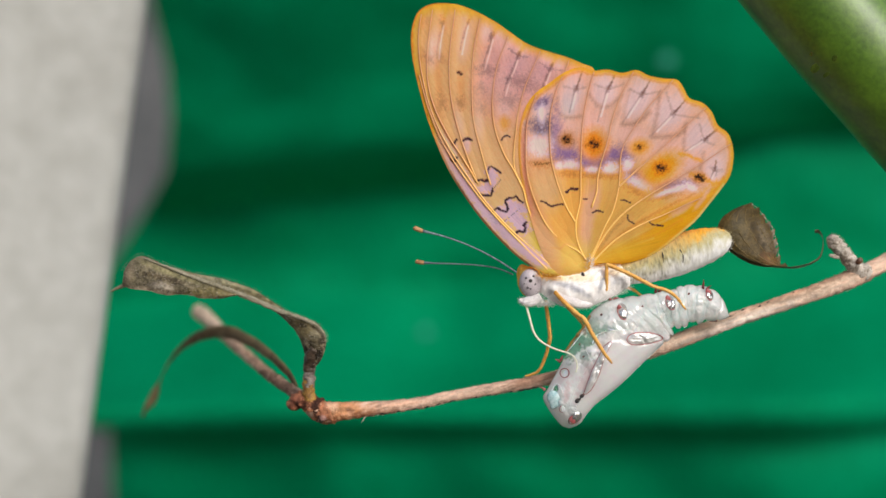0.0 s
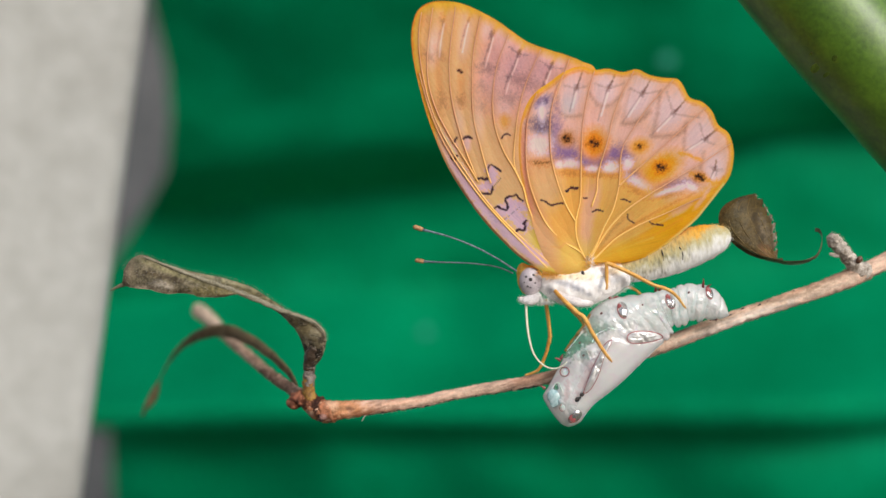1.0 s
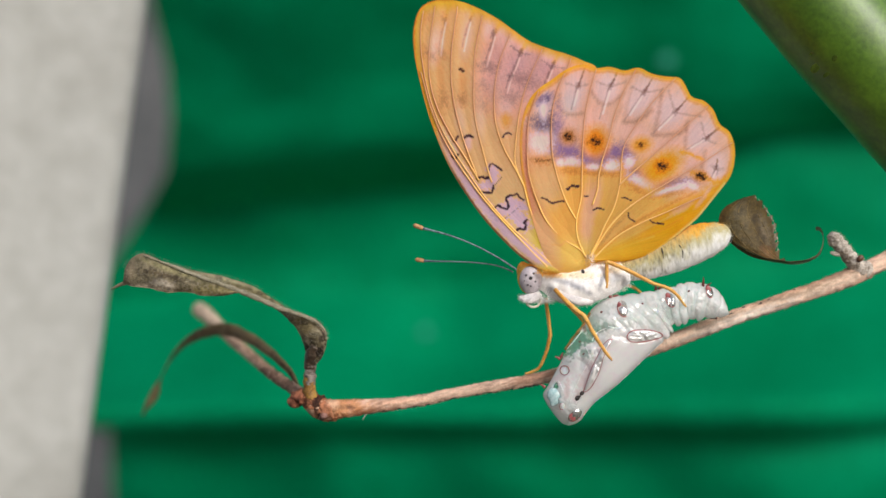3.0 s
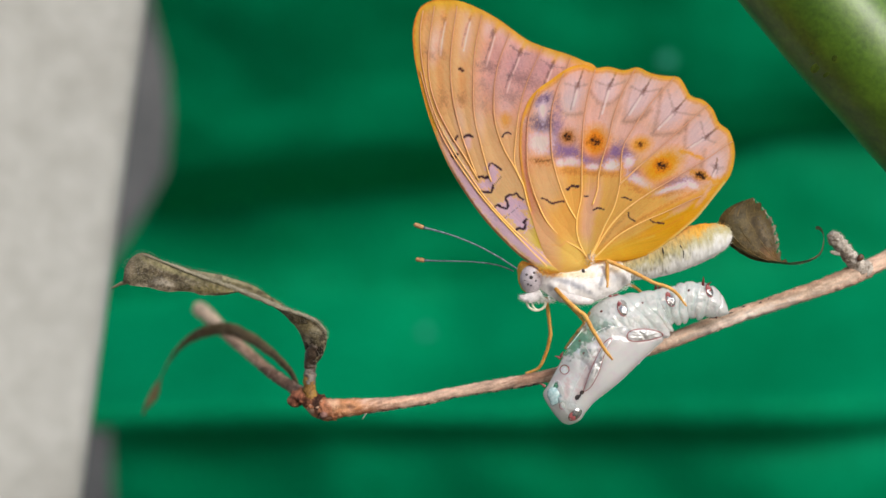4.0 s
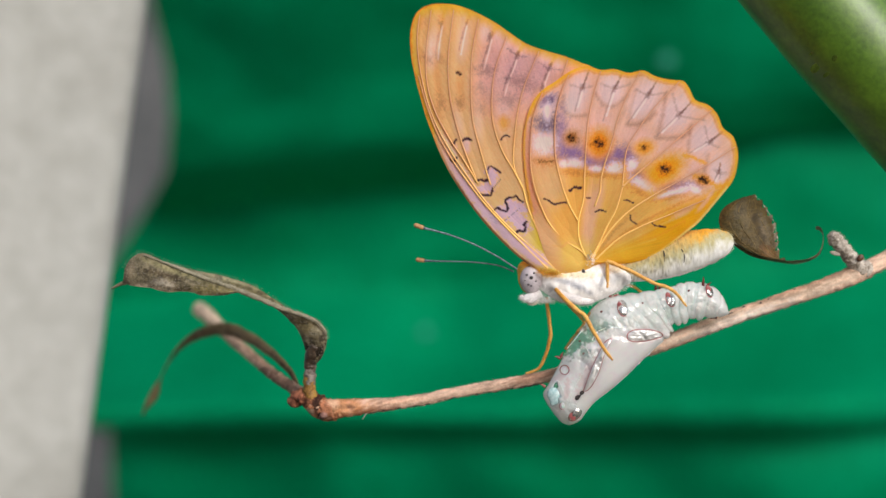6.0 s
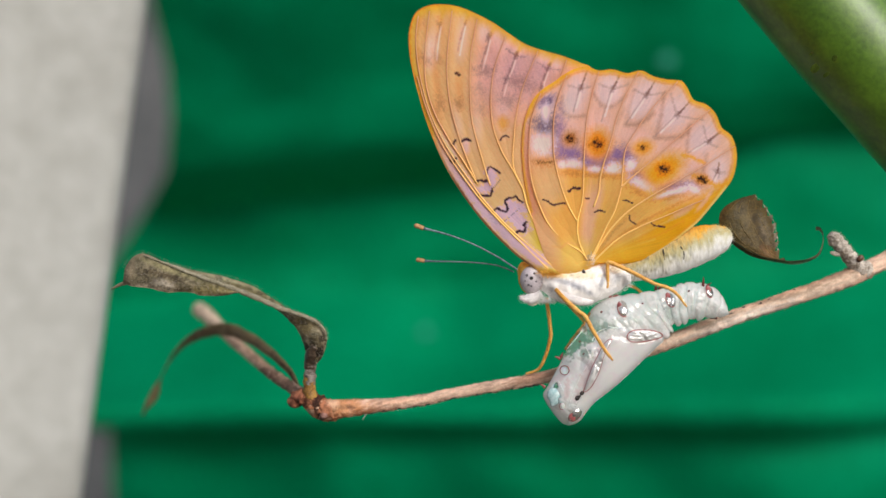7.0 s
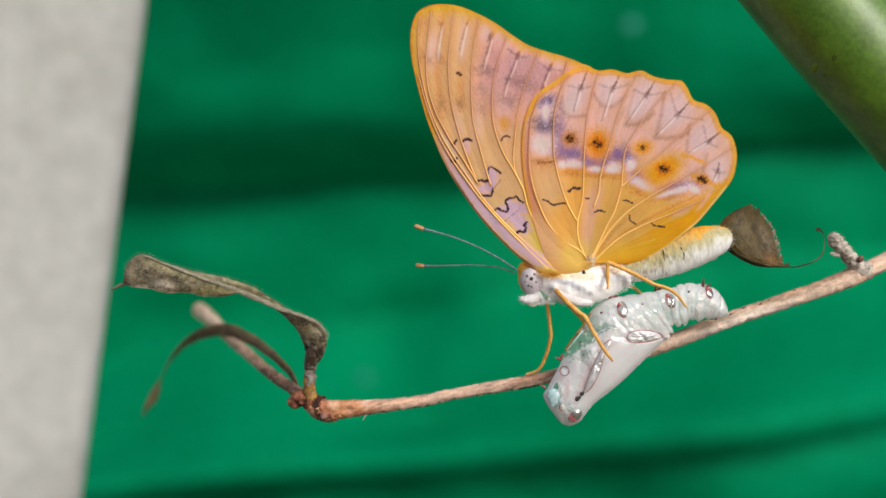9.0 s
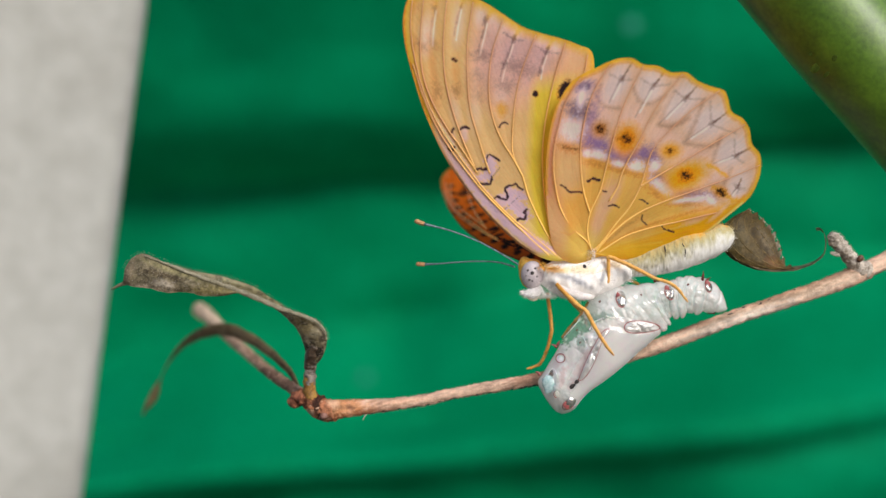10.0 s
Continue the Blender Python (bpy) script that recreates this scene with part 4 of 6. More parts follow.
# ---------------------------------------------------------------- the butterfly
BODY_AT = S(1035, 500, -3.6)
HINGE = {"hind_near": S(1036, 466, -5.2), "fore_near": S(1010, 474, -5.0), "hind_far": S(1036, 466, -2.0), "fore_far": S(1010, 474, -2.4)}
FORE_EDGE = [(1010, 483), (972, 484), (931, 464), (890, 428), (845, 377), (795, 301), (762, 224), (744, 163), (732, 110), (728, 70), (731, 40), (741, 17), (760, 5), (785, 2),
             (815, 6), (845, 18), (880, 37), (905, 55), (935, 75), (970, 88), (1000, 97), (1030, 109), (1054, 124), (1056, 180), (1046, 300), (1040, 400), (1032, 465)]
HIND_EDGE = [(1000, 488), (982, 480), (965, 460), (948, 415), (933, 365), (922, 310), (918, 260), (922, 215), (935, 180), (952, 160), (972, 146), (992, 131), (1012, 121),
             (1032, 118), (1052, 124), (1077, 122), (1102, 128), (1127, 123), (1150, 133), (1175, 138), (1198, 140), (1209, 152), (1221, 173), (1243, 181), (1260, 197), (1271, 221),
             (1289, 236), (1298, 263), (1297, 292), (1290, 315), (1275, 336), (1256, 360), (1234, 387), (1213, 406), (1186, 428), (1158, 448), (1128, 460), (1098, 466), (1070, 465),
             (1050, 470), (1038, 478), (1020, 488)]


def abdomen_tint(x, y, z):
    """Ochre tip of the back, olive-grey speckled flank, white belly."""
    px, py = x / UNIT, -z / UNIT
    line = np.interp(px, [-20, 25, 65, 105, 140, 170, 203], [6, 2, -10, -26, -42, -58, -70])
    n = fog(px + 300, py + 300, 9, 4) - 0.5
    h = line - py + 12 * n + 12 * (fog(px + 300, py + 300, 2.5, 5) - 0.5)
    w = np.clip((h + 14) / 22, 0, 1)[:, None]
    c = np.array(srgb(236, 236, 234)) * (1 - w) + np.array(srgb(186, 180, 140)) * w
    w = (np.clip((h - 6) / 14, 0, 1) * 0.5)[:, None]
    c = c * (1 - w) + np.array(srgb(206, 170, 92)) * w
    w = (np.clip((h - 15) / 10, 0, 1) * np.clip((px - 85) / 60, 0, 1))[:, None]
    c = c * (1 - w) + np.array(srgb(226, 168, 56)) * w
    s = (np.clip((fog(px + 300, py + 300, 2.0, 7) - 0.58) / 0.2, 0, 1) * np.clip((195 - px) / 110, 0, 1) * np.clip((h + 34) / 20, 0.15, 1) * 0.55)[:, None]
    return c * (1 - s) + np.array(srgb(104, 100, 74)) * s


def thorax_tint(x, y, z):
    """White fur, yellowed in its middle, with blue-grey shade painted into its hollows."""
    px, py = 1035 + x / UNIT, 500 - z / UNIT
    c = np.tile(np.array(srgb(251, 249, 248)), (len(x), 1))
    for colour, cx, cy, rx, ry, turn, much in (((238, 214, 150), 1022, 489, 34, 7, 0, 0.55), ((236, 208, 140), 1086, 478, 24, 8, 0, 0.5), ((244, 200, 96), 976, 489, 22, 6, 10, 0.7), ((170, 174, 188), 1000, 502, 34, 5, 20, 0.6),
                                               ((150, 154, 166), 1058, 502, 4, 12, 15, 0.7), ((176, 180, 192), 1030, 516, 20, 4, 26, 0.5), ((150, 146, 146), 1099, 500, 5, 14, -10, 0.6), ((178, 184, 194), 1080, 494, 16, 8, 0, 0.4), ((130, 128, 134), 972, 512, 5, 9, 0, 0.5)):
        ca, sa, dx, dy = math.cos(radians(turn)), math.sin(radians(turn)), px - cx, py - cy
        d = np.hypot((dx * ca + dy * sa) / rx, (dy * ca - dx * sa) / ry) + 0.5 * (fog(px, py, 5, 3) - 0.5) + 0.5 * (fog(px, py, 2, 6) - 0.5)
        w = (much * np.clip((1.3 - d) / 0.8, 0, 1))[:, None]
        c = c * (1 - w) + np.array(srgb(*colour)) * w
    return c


def vein_tint(hinge, centre, full):
    """Yellow by the root, browner towards the margin."""
    def colour(x, y, z):
        k = UNIT * (REACH + y + hinge[1]) / REACH
        far = np.hypot(784 + (x + hinge[0]) / k - centre[0], 441 - (z + hinge[2]) / k - centre[1])
        w = np.clip((far / full - 0.30) / 0.35, 0, 1)[:, None]
        return (np.array(srgb(236, 186, 92)) * (1 - w) + np.array(srgb(196, 140, 92)) * w) * np.array((1.3, 1.35, 1.6))
    return colour


class Pigment:
    """Colours laid over one another on the points of a wing."""

    def __init__(self, x, y, base):
        self.x, self.y = x, y
        self.c = np.tile(np.array(srgb(*base)), (len(x), 1))
        self.n1, self.n2 = 0.55 * (fog(x, y, 4.0, 1) - 0.5), 0.7 * (fog(x, y, 1.5, 2) - 0.5)

    def done(self):
        """Bare pigment, lighter than it looks in the shade, with the grain of the scales."""
        c = self.c * np.array((1.47, 1.53, 1.74))
        return np.clip(c * (1 + 0.12 * self.n2 + 0.08 * self.n1)[:, None], 0.004, 0.95)

    def lay(self, colour, w):
        w = np.clip(w, 0, 1)[:, None]
        self.c = self.c * (1 - w) + np.array(srgb(*colour)) * w

    def spot(self, colour, x, y, rx, ry=None, turn=0, soft=0.35, ragged=0.4, much=1.0):
        ca, sa = math.cos(radians(turn)), math.sin(radians(turn))
        dx, dy = self.x - x, self.y - y
        d = np.hypot((dx * ca + dy * sa) / rx, (-dx * sa + dy * ca) / (ry or rx)) + ragged * (self.n1 + self.n2)
        self.lay(colour, much * np.clip((1 - d) / soft + 0.5, 0, 1))

    def away(self, pts):
        d = np.full(len(self.x), 1e9)
        for (ax, ay), (bx, by) in zip(pts[:-1], pts[1:]):
            ux, uy = bx - ax, by - ay
            t = np.clip(((self.x - ax) * ux + (self.y - ay) * uy) / (ux * ux + uy * uy + 1e-9), 0, 1)
            d = np.minimum(d, np.hypot(self.x - ax - t * ux, self.y - ay - t * uy))
        return d

    def line(self, colour, pts, width, soft=1.0, ragged=0.5, much=1.0, curve=True):
        p = smooth_path(pts, 5 * len(pts)) if curve and len(pts) > 2 else np.array(pts, float)
        d = self.away([tuple(a) for a in p]) + ragged * width * 2 * (self.n1 + self.n2)
        self.lay(colour, much * np.clip((width / 2 - d) / soft + 0.5, 0, 1))


FORE_VEINS = [[(985, 478), (940, 437), (900, 400), (860, 355), (830, 313), (800, 268), (775, 222), (756, 170), (744, 110), (741, 60), (746, 22)],
              [(968, 474), (915, 421), (860, 361), (815, 301), (780, 243), (757, 185), (742, 130)],
              [(766, 14), (757, 80), (757, 140), (770, 190), (795, 240), (822, 282), (846, 322)],
              [(806, 14), (797, 80), (795, 130), (800, 180), (812, 230), (826, 272), (842, 312)],
              [(850, 30), (838, 90), (835, 150), (838, 210), (850, 260), (864, 310), (869, 325)],
              ]
FORE_VEINS += [[(900, 62), (880, 115), (872, 170), (875, 220), (890, 265), (910, 300), (926, 332)],
              [(957, 88), (930, 150), (917, 200), (912, 240), (909, 280), (913, 303), (926, 332), (936, 370), (960, 425), (985, 470)],
              [(1008, 104), (985, 170), (965, 260), (962, 350), (975, 440), (1000, 474)],
              [(1046, 126), (1030, 200), (1010, 300), (1002, 400), (1008, 470)]]
HIND_VEINS = [[(950, 166), (934, 212), (931, 260), (933, 303), (944, 346), (966, 395), (996, 427), (1025, 445), (1037, 460)],
              [(996, 134), (984, 162), (975, 200), (973, 240), (976, 282), (986, 322), (1001, 362), (1018, 392)],
              [(1052, 126), (1042, 160), (1032, 210), (1029, 260), (1028, 310), (1027, 352), (1019, 392), (1021, 425), (1034, 456)],
              [(1122, 126), (1101, 165), (1084, 210), (1075, 250), (1063, 290), (1057, 318), (1056, 338), (1047, 366)],
              ]
HIND_VEINS += [[(1192, 141), (1150, 186), (1116, 235), (1101, 265), (1097, 300), (1095, 330), (1085, 370), (1070, 400), (1052, 440), (1041, 460)],
              [(1250, 190), (1200, 235), (1150, 280), (1112, 314), (1095, 330)],
              [(1294, 254), (1240, 290), (1190, 320), (1140, 350), (1102, 378), (1070, 415), (1044, 460)],
              [(1240, 350), (1180, 377), (1130, 399), (1088, 424), (1050, 461)]]


def paint_fore(x, y):
    p = Pigment(x, y, (220, 172, 116))
    p.lay((224, 180, 118), 0.8 * np.clip((y - 300) / 120, 0, 1))
    p.lay((220, 166, 104), 0.7 * np.clip((840 - x) / 90, 0, 1) * np.clip((360 - y) / 120, 0, 1))
    p.lay((204, 160, 134), 0.7 * np.clip((x - 835) / 50, 0, 1) * np.clip((230 - y) / 120, 0, 1))
    # soft lilac clouds between the outer veins
    for cx, cy, rx, ry, turn, much in ((872, 92, 20, 56, 16, 0.5), (912, 112, 26, 60, 20, 0.75), (966, 118, 28, 46, 24, 0.75), (898, 178, 20, 40, 8, 0.4), (858, 150, 18, 40, 4, 0.35), (940, 165, 18, 36, 20, 0.5)):
        p.spot((186, 150, 157), cx, cy, rx, ry, turn, 1.7, 0.15, much)
    for cx, cy, rx, ry, turn, much in ((768, 84, 11, 30, 6, 0.75), (823, 66, 10, 34, 8, 0.5), (862, 52, 9, 18, 14, 0.7), (886, 56, 9, 20, 16, 0.6), (897, 76, 9, 18, 20, 0.6), (924, 84, 10, 14, 24, 0.6), (968, 98, 10, 12, 20, 0.6),
                                       (990, 112, 10, 12, 20, 0.6), (893, 192, 11, 16, 0, 0.5), (846, 215, 10, 36, 0, 0.35), (812, 214, 8, 26, -10, 0.4)):
        p.spot((222, 188, 174), cx, cy, rx, ry, turn, 1.2, 0.3, much)
    p.spot((196, 138, 74), 776, 140, 6, 55, -4, 1.2, 0.5, 0.5)
    p.spot((200, 142, 74), 816, 152, 6, 34, 0, 1.2, 0.5, 0.5)
    # hidden inner field, bright yellow
    p.lay((252, 186, 40), np.clip((x - 925 - 0.10 * np.abs(y - 330)) / 18, 0, 1) * np.clip((y - 150) / 40, 0, 1) * np.clip((470 - y) / 40, 0, 1) * 0.85)
    for cx, cy, rx, ry, turn in ((1006, 188, 13, 20, 20), (953, 190, 5, 6, 0)):
        p.spot((36, 22, 26), cx, cy, rx, ry, turn, 0.4, 0.5)
    # pleats: crease shade and the pale gleam beside it, both painted into the pigment
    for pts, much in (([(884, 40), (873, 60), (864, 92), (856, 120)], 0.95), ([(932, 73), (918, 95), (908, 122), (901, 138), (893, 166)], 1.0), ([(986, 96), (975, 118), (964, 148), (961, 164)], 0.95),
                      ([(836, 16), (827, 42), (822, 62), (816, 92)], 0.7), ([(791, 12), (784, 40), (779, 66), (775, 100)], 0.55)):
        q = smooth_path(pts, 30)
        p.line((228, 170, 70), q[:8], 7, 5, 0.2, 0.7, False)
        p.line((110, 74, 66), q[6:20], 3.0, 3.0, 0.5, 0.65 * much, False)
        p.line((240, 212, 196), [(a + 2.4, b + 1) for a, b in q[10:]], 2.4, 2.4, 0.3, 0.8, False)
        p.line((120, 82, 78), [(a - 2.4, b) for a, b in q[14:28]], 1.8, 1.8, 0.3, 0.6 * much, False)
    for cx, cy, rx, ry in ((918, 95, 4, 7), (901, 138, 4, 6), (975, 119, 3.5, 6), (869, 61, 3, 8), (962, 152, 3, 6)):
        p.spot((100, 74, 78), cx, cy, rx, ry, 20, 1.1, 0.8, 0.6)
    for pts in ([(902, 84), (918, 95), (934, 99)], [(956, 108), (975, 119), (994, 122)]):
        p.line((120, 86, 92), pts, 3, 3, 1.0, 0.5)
    for cx, cy, rx, ry, much in ((782, 181, 6, 10, 0.75), (816, 179, 5, 9, 0.75), (746, 99, 5, 8, 0.7), (760, 103, 6, 5, 0.55), (780, 99, 5, 6, 0.5), (917, 140, 13, 8, 0.6), (862, 121, 12, 7, 0.7), (850, 190, 8, 8, 0.4),
                                 (902, 174, 10, 9, 0.5), (784, 36, 4, 9, 0.55), (748, 34, 5, 8, 0.4), (852, 152, 6, 6, 0.4), (944, 150, 10, 8, 0.5)):
        p.spot((112, 78, 72) if cx > 840 else (132, 92, 56), cx, cy, rx * 1.3, ry * 1.3, 0, 1.4, 1.5, 0.62 * much)
    p.spot((226, 152, 58), 893, 215, 9, 12, 0, 1.0, 0.6, 0.85)
    p.spot((70, 36, 28), 812, 125, 3.6, 3.2, 0, 0.5, 0.8)
    p.spot((70, 36, 28), 817, 128, 2.8, 2.6, 0, 0.5, 0.8)
    # lilac fields and costal band
    costa = [(985, 480), (935, 446), (890, 405), (845, 352), (800, 285), (775, 240)]
    p.line((208, 178, 192), [(a + 1, b - 1) for a, b in costa], 22, 6, 0.2, 0.95)
    for pts, w in (([(880, 378), (900, 372), (912, 384), (926, 398)], 24), ([(903, 356), (914, 362), (925, 368)], 16), ([(868, 302), (873, 314), (866, 328), (856, 332)], 17)):
        p.line((198, 170, 184), pts, w, 5, 0.35, 0.95)
    p.spot((200, 174, 176), 826, 256, 7, 13, 0, 0.9, 0.4, 0.7)
    p.spot((200, 174, 176), 806, 262, 5, 10, 0, 0.9, 0.4, 0.6)
    for pts, w in (([(828, 314), (806, 276), (784, 240), (766, 205), (752, 160)], 6), ([(812, 286), (790, 250), (770, 214)], 5)):
        p.line((240, 206, 142), pts, w, 4, 0.3, 0.75)
    ink = (52, 30, 42)
    for pts, w in (([(863, 306), (865, 296), (870, 292), (878, 297), (887, 304)], 3.0), ([(843, 319), (850, 315), (857, 318), (863, 316)], 4.4), ([(848, 341), (858, 343), (868, 343), (871, 336), (872, 331)], 4.0),
                   ([(873, 371), (880, 366), (888, 370), (897, 372), (898, 362), (894, 354), (900, 348), (908, 348), (913, 345), (918, 351), (925, 355)], 3.8),
                   ([(912, 411), (918, 406), (922, 408), (928, 407), (929, 400), (927, 396), (932, 391)], 4.2),
                   ([(803, 253), (808, 245)], 4.5), ([(820, 246), (827, 242), (835, 245)], 4.2), ([(799, 279), (804, 283), (808, 276)], 4.5), ([(888, 245), (892, 239), (898, 237), (903, 240)], 2.8)):
        p.line(ink, pts, w, 1.4, 0.35)
    for k in range(7):
        p.spot(ink, 886 - 2.2 * k, 316 + 2.6 * k, 1.1, 1.1, 0, 0.6, 0.2, 0.8)
    for k in range(16):
        p.spot(ink, 884 + 37 * ((k * 0.618) % 1), 366 + 30 * ((k * 0.381) % 1), 1.0, 0.9, 0, 0.8, 0.2, 0.6)
    edge = smooth_path(FORE_EDGE, 260, True)
    d = p.away([tuple(a) for a in edge[:205]]) + 6 * p.n1
    outer = np.clip((330 - y) / 100, 0, 1)
    p.lay((224, 166, 50), np.clip((19 - d) / 16, 0, 1) * outer * 0.95)
    p.lay((228, 168, 36), np.clip((30 - y - 0.04 * (x - 760)) / 24, 0, 1) * 0.75)
    p.lay((196, 120, 40), np.clip((4 - d) / 3, 0, 1) * outer * np.clip((x - 800) / -40, 0, 1) * 0.8)
    p.lay((92, 54, 36), np.clip((5.0 - d + 8 * p.n1) / 2.5, 0, 1) * (1 - outer) * np.clip((958 - x) / 22, 0, 1) * 0.92)
    p.spot((248, 196, 70), 975, 480, 24, 9, 15, 1.0, 0.4, 0.9)
    return p.done()


def paint_hind(x, y):
    p = Pigment(x, y, (221, 168, 80))
    r = np.hypot(x - 1040, y - 460)
    out = np.clip((r - 165) / 60, 0, 1)
    p.lay((204, 173, 152), out * 0.9)
    p.spot((222, 186, 140), 965, 330, 28, 40, 0, 1.0, 0.3, 0.6)
    p.spot((220, 166, 116), 952, 400, 18, 95, -22, 0.8, 0.3, 0.8)
    p.spot((224, 172, 136), 1038, 390, 11, 60, 4, 0.9, 0.3, 0.8)
    p.spot((206, 172, 148), 1054, 350, 8, 30, 10, 1.2, 0.4, 0.6)
    p.spot((218, 164, 90), 1085, 330, 14, 30, 10, 1.2, 0.4, 0.5)
    # yellow anal field; its faint folds are shaded and lit by painted lines
    side = (y - 460) + 0.62 * (x - 1044)
    p.lay((222, 150, 22), np.clip(side / 26, 0, 1) * np.clip((x - 1060) / 50, 0, 1) * 0.95)
    p.lay((204, 140, 44), np.clip(side / 16, 0, 1) * np.clip((x - 1110) / 60, 0, 1) * np.clip((52 - side) / 24, 0, 1) * 0.75)
    p.spot((234, 160, 10), 1196, 388, 72, 24, -38, 0.8, 0.3, 0.9)
    p.spot((226, 160, 28), 1262, 335, 26, 10, -45, 0.9, 0.4, 0.8)
    p.spot((206, 168, 96), 1085, 412, 48, 14, -45, 1.1, 0.5, 0.5)
    for pts, c, w, much in (([(1060, 450), (1100, 412), (1160, 376), (1230, 342)], (178, 122, 40), 5, 0.5), ([(1062, 452), (1110, 424), (1160, 398), (1215, 372)], (240, 190, 96), 3, 0.5), ([(1064, 456), (1110, 434), (1158, 416), (1206, 388)], (198, 138, 40), 4, 0.45),
                            ([(1064, 457), (1108, 438), (1156, 421)], (246, 204, 110), 2.5, 0.5), ([(1056, 446), (1080, 412), (1104, 386)], (176, 136, 72), 5, 0.5)):
        p.line(c, pts, w, 4, 0.3, much)
    for cx, cy, rx, ry, turn in ((1206, 370, 22, 5, -32), (1240, 356, 16, 3.5, -52), (1252, 338, 10, 3, -50)):
        p.spot((222, 176, 154), cx, cy, rx, ry, turn, 1.1, 0.6, 0.55)
    # pale panes of the outer margin
    pale, brown = (204, 187, 181), (172, 134, 110)
    for cx, cy, rx, ry, turn in ((960, 192, 15, 22, 10), (1012, 168, 19, 36, 12), (1070, 160, 22, 26, 18), (1132, 172, 22, 38, 34), (1186, 196, 26, 36, 44), (1238, 240, 24, 30, 40), (1264, 296, 17, 28, 10)):
        p.spot(pale, cx, cy, rx, ry, turn, 0.8, 0.3, 0.95)
    for cx, cy, rx, ry, turn in ((1052, 212, 20, 22, 0), (1118, 238, 26, 18, 20), (1178, 264, 26, 14, -30), (1000, 222, 16, 14, 0), (1225, 288, 18, 10, -30)):
        p.spot((210, 176, 158), cx, cy, rx, ry, turn, 1.0, 0.4, 0.8)
    for pts, w, much in (([(987, 172), (985, 192), (996, 204), (1014, 207), (1028, 204)], 5, 0.8), ([(1044, 166), (1054, 182), (1068, 188), (1084, 184), (1100, 168)], 6, 0.75), ([(1114, 160), (1106, 190), (1103, 216)], 5, 0.5),
                         ([(1103, 219), (1118, 219), (1136, 210), (1150, 198)], 8, 0.8), ([(1168, 164), (1163, 205), (1155, 238)], 7, 0.7), ([(1153, 242), (1174, 241), (1206, 236), (1212, 226)], 7, 0.75),
                         ([(1214, 218), (1211, 246), (1210, 266)], 5, 0.7), ([(1246, 270), (1240, 300), (1250, 320)], 5, 0.7), ([(1100, 190), (1086, 216)], 5, 0.4)):
        p.line(brown, pts, w * 0.9, 7, 0.3, 0.9 * much)
    # pleats drawn in pigment: dark at the margin, a dark tick, then a painted white glint
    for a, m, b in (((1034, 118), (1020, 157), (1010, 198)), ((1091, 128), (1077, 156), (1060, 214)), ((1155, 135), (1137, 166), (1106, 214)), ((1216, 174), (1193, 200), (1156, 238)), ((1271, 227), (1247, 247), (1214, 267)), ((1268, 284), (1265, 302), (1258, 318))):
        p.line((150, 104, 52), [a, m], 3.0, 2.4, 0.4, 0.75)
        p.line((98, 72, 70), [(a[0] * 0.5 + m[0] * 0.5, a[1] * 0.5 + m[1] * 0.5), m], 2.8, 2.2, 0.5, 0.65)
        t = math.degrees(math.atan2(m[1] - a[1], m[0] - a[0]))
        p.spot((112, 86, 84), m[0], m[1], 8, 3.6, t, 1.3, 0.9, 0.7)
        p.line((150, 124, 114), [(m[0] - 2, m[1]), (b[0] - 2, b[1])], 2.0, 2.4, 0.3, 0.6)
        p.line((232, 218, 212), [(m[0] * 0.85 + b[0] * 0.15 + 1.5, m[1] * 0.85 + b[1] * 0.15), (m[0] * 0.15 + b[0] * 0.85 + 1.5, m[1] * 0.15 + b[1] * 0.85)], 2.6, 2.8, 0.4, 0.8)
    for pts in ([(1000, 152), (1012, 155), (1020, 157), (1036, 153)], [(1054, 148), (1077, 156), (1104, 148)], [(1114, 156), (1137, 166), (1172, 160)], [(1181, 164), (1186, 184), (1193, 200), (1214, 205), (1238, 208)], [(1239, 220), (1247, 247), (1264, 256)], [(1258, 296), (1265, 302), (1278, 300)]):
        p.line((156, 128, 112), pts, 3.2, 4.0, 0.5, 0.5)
    p.line((222, 158, 40), [(1203, 270), (1218, 275), (1240, 284)], 6, 4, 0.5, 0.9)
    p.line((222, 158, 40), [(1222, 308), (1240, 312), (1262, 324), (1282, 320)], 9, 6, 0.5, 0.9)
    # violet and white central band
    violet, white = (128, 104, 146), (230, 220, 228)
    for cx, cy, rx, ry, turn, much in ((960, 180, 16, 8, -20, 0.8), (984, 236, 10, 34, 0, 0.7), (1004, 270, 24, 15, 10, 0.95), (1040, 285, 16, 11, 10, 0.95), (1064, 284, 10, 12, 0, 0.85), (1086, 272, 17, 11, -30, 0.95), (1108, 278, 12, 12, 20, 0.8),
                                       (1122, 314, 16, 10, 30, 0.7), (1142, 318, 14, 8, 20, 0.6), (1212, 326, 22, 6, -10, 0.6), (1180, 326, 24, 6, -14, 0.5)):
        p.spot(violet, cx, cy, rx * 1.08, ry * 1.15, turn, 1.4, 0.9, much)
    for cx, cy, rx, ry, turn, much in ((957, 223, 18, 18, 0, 0.8), (956, 230, 9, 9, 0, 0.7), (961, 180, 9, 6, -20, 0.85)):
        p.spot((104, 90, 112), cx, cy, rx, ry, turn, 1.1, 1.3, much)
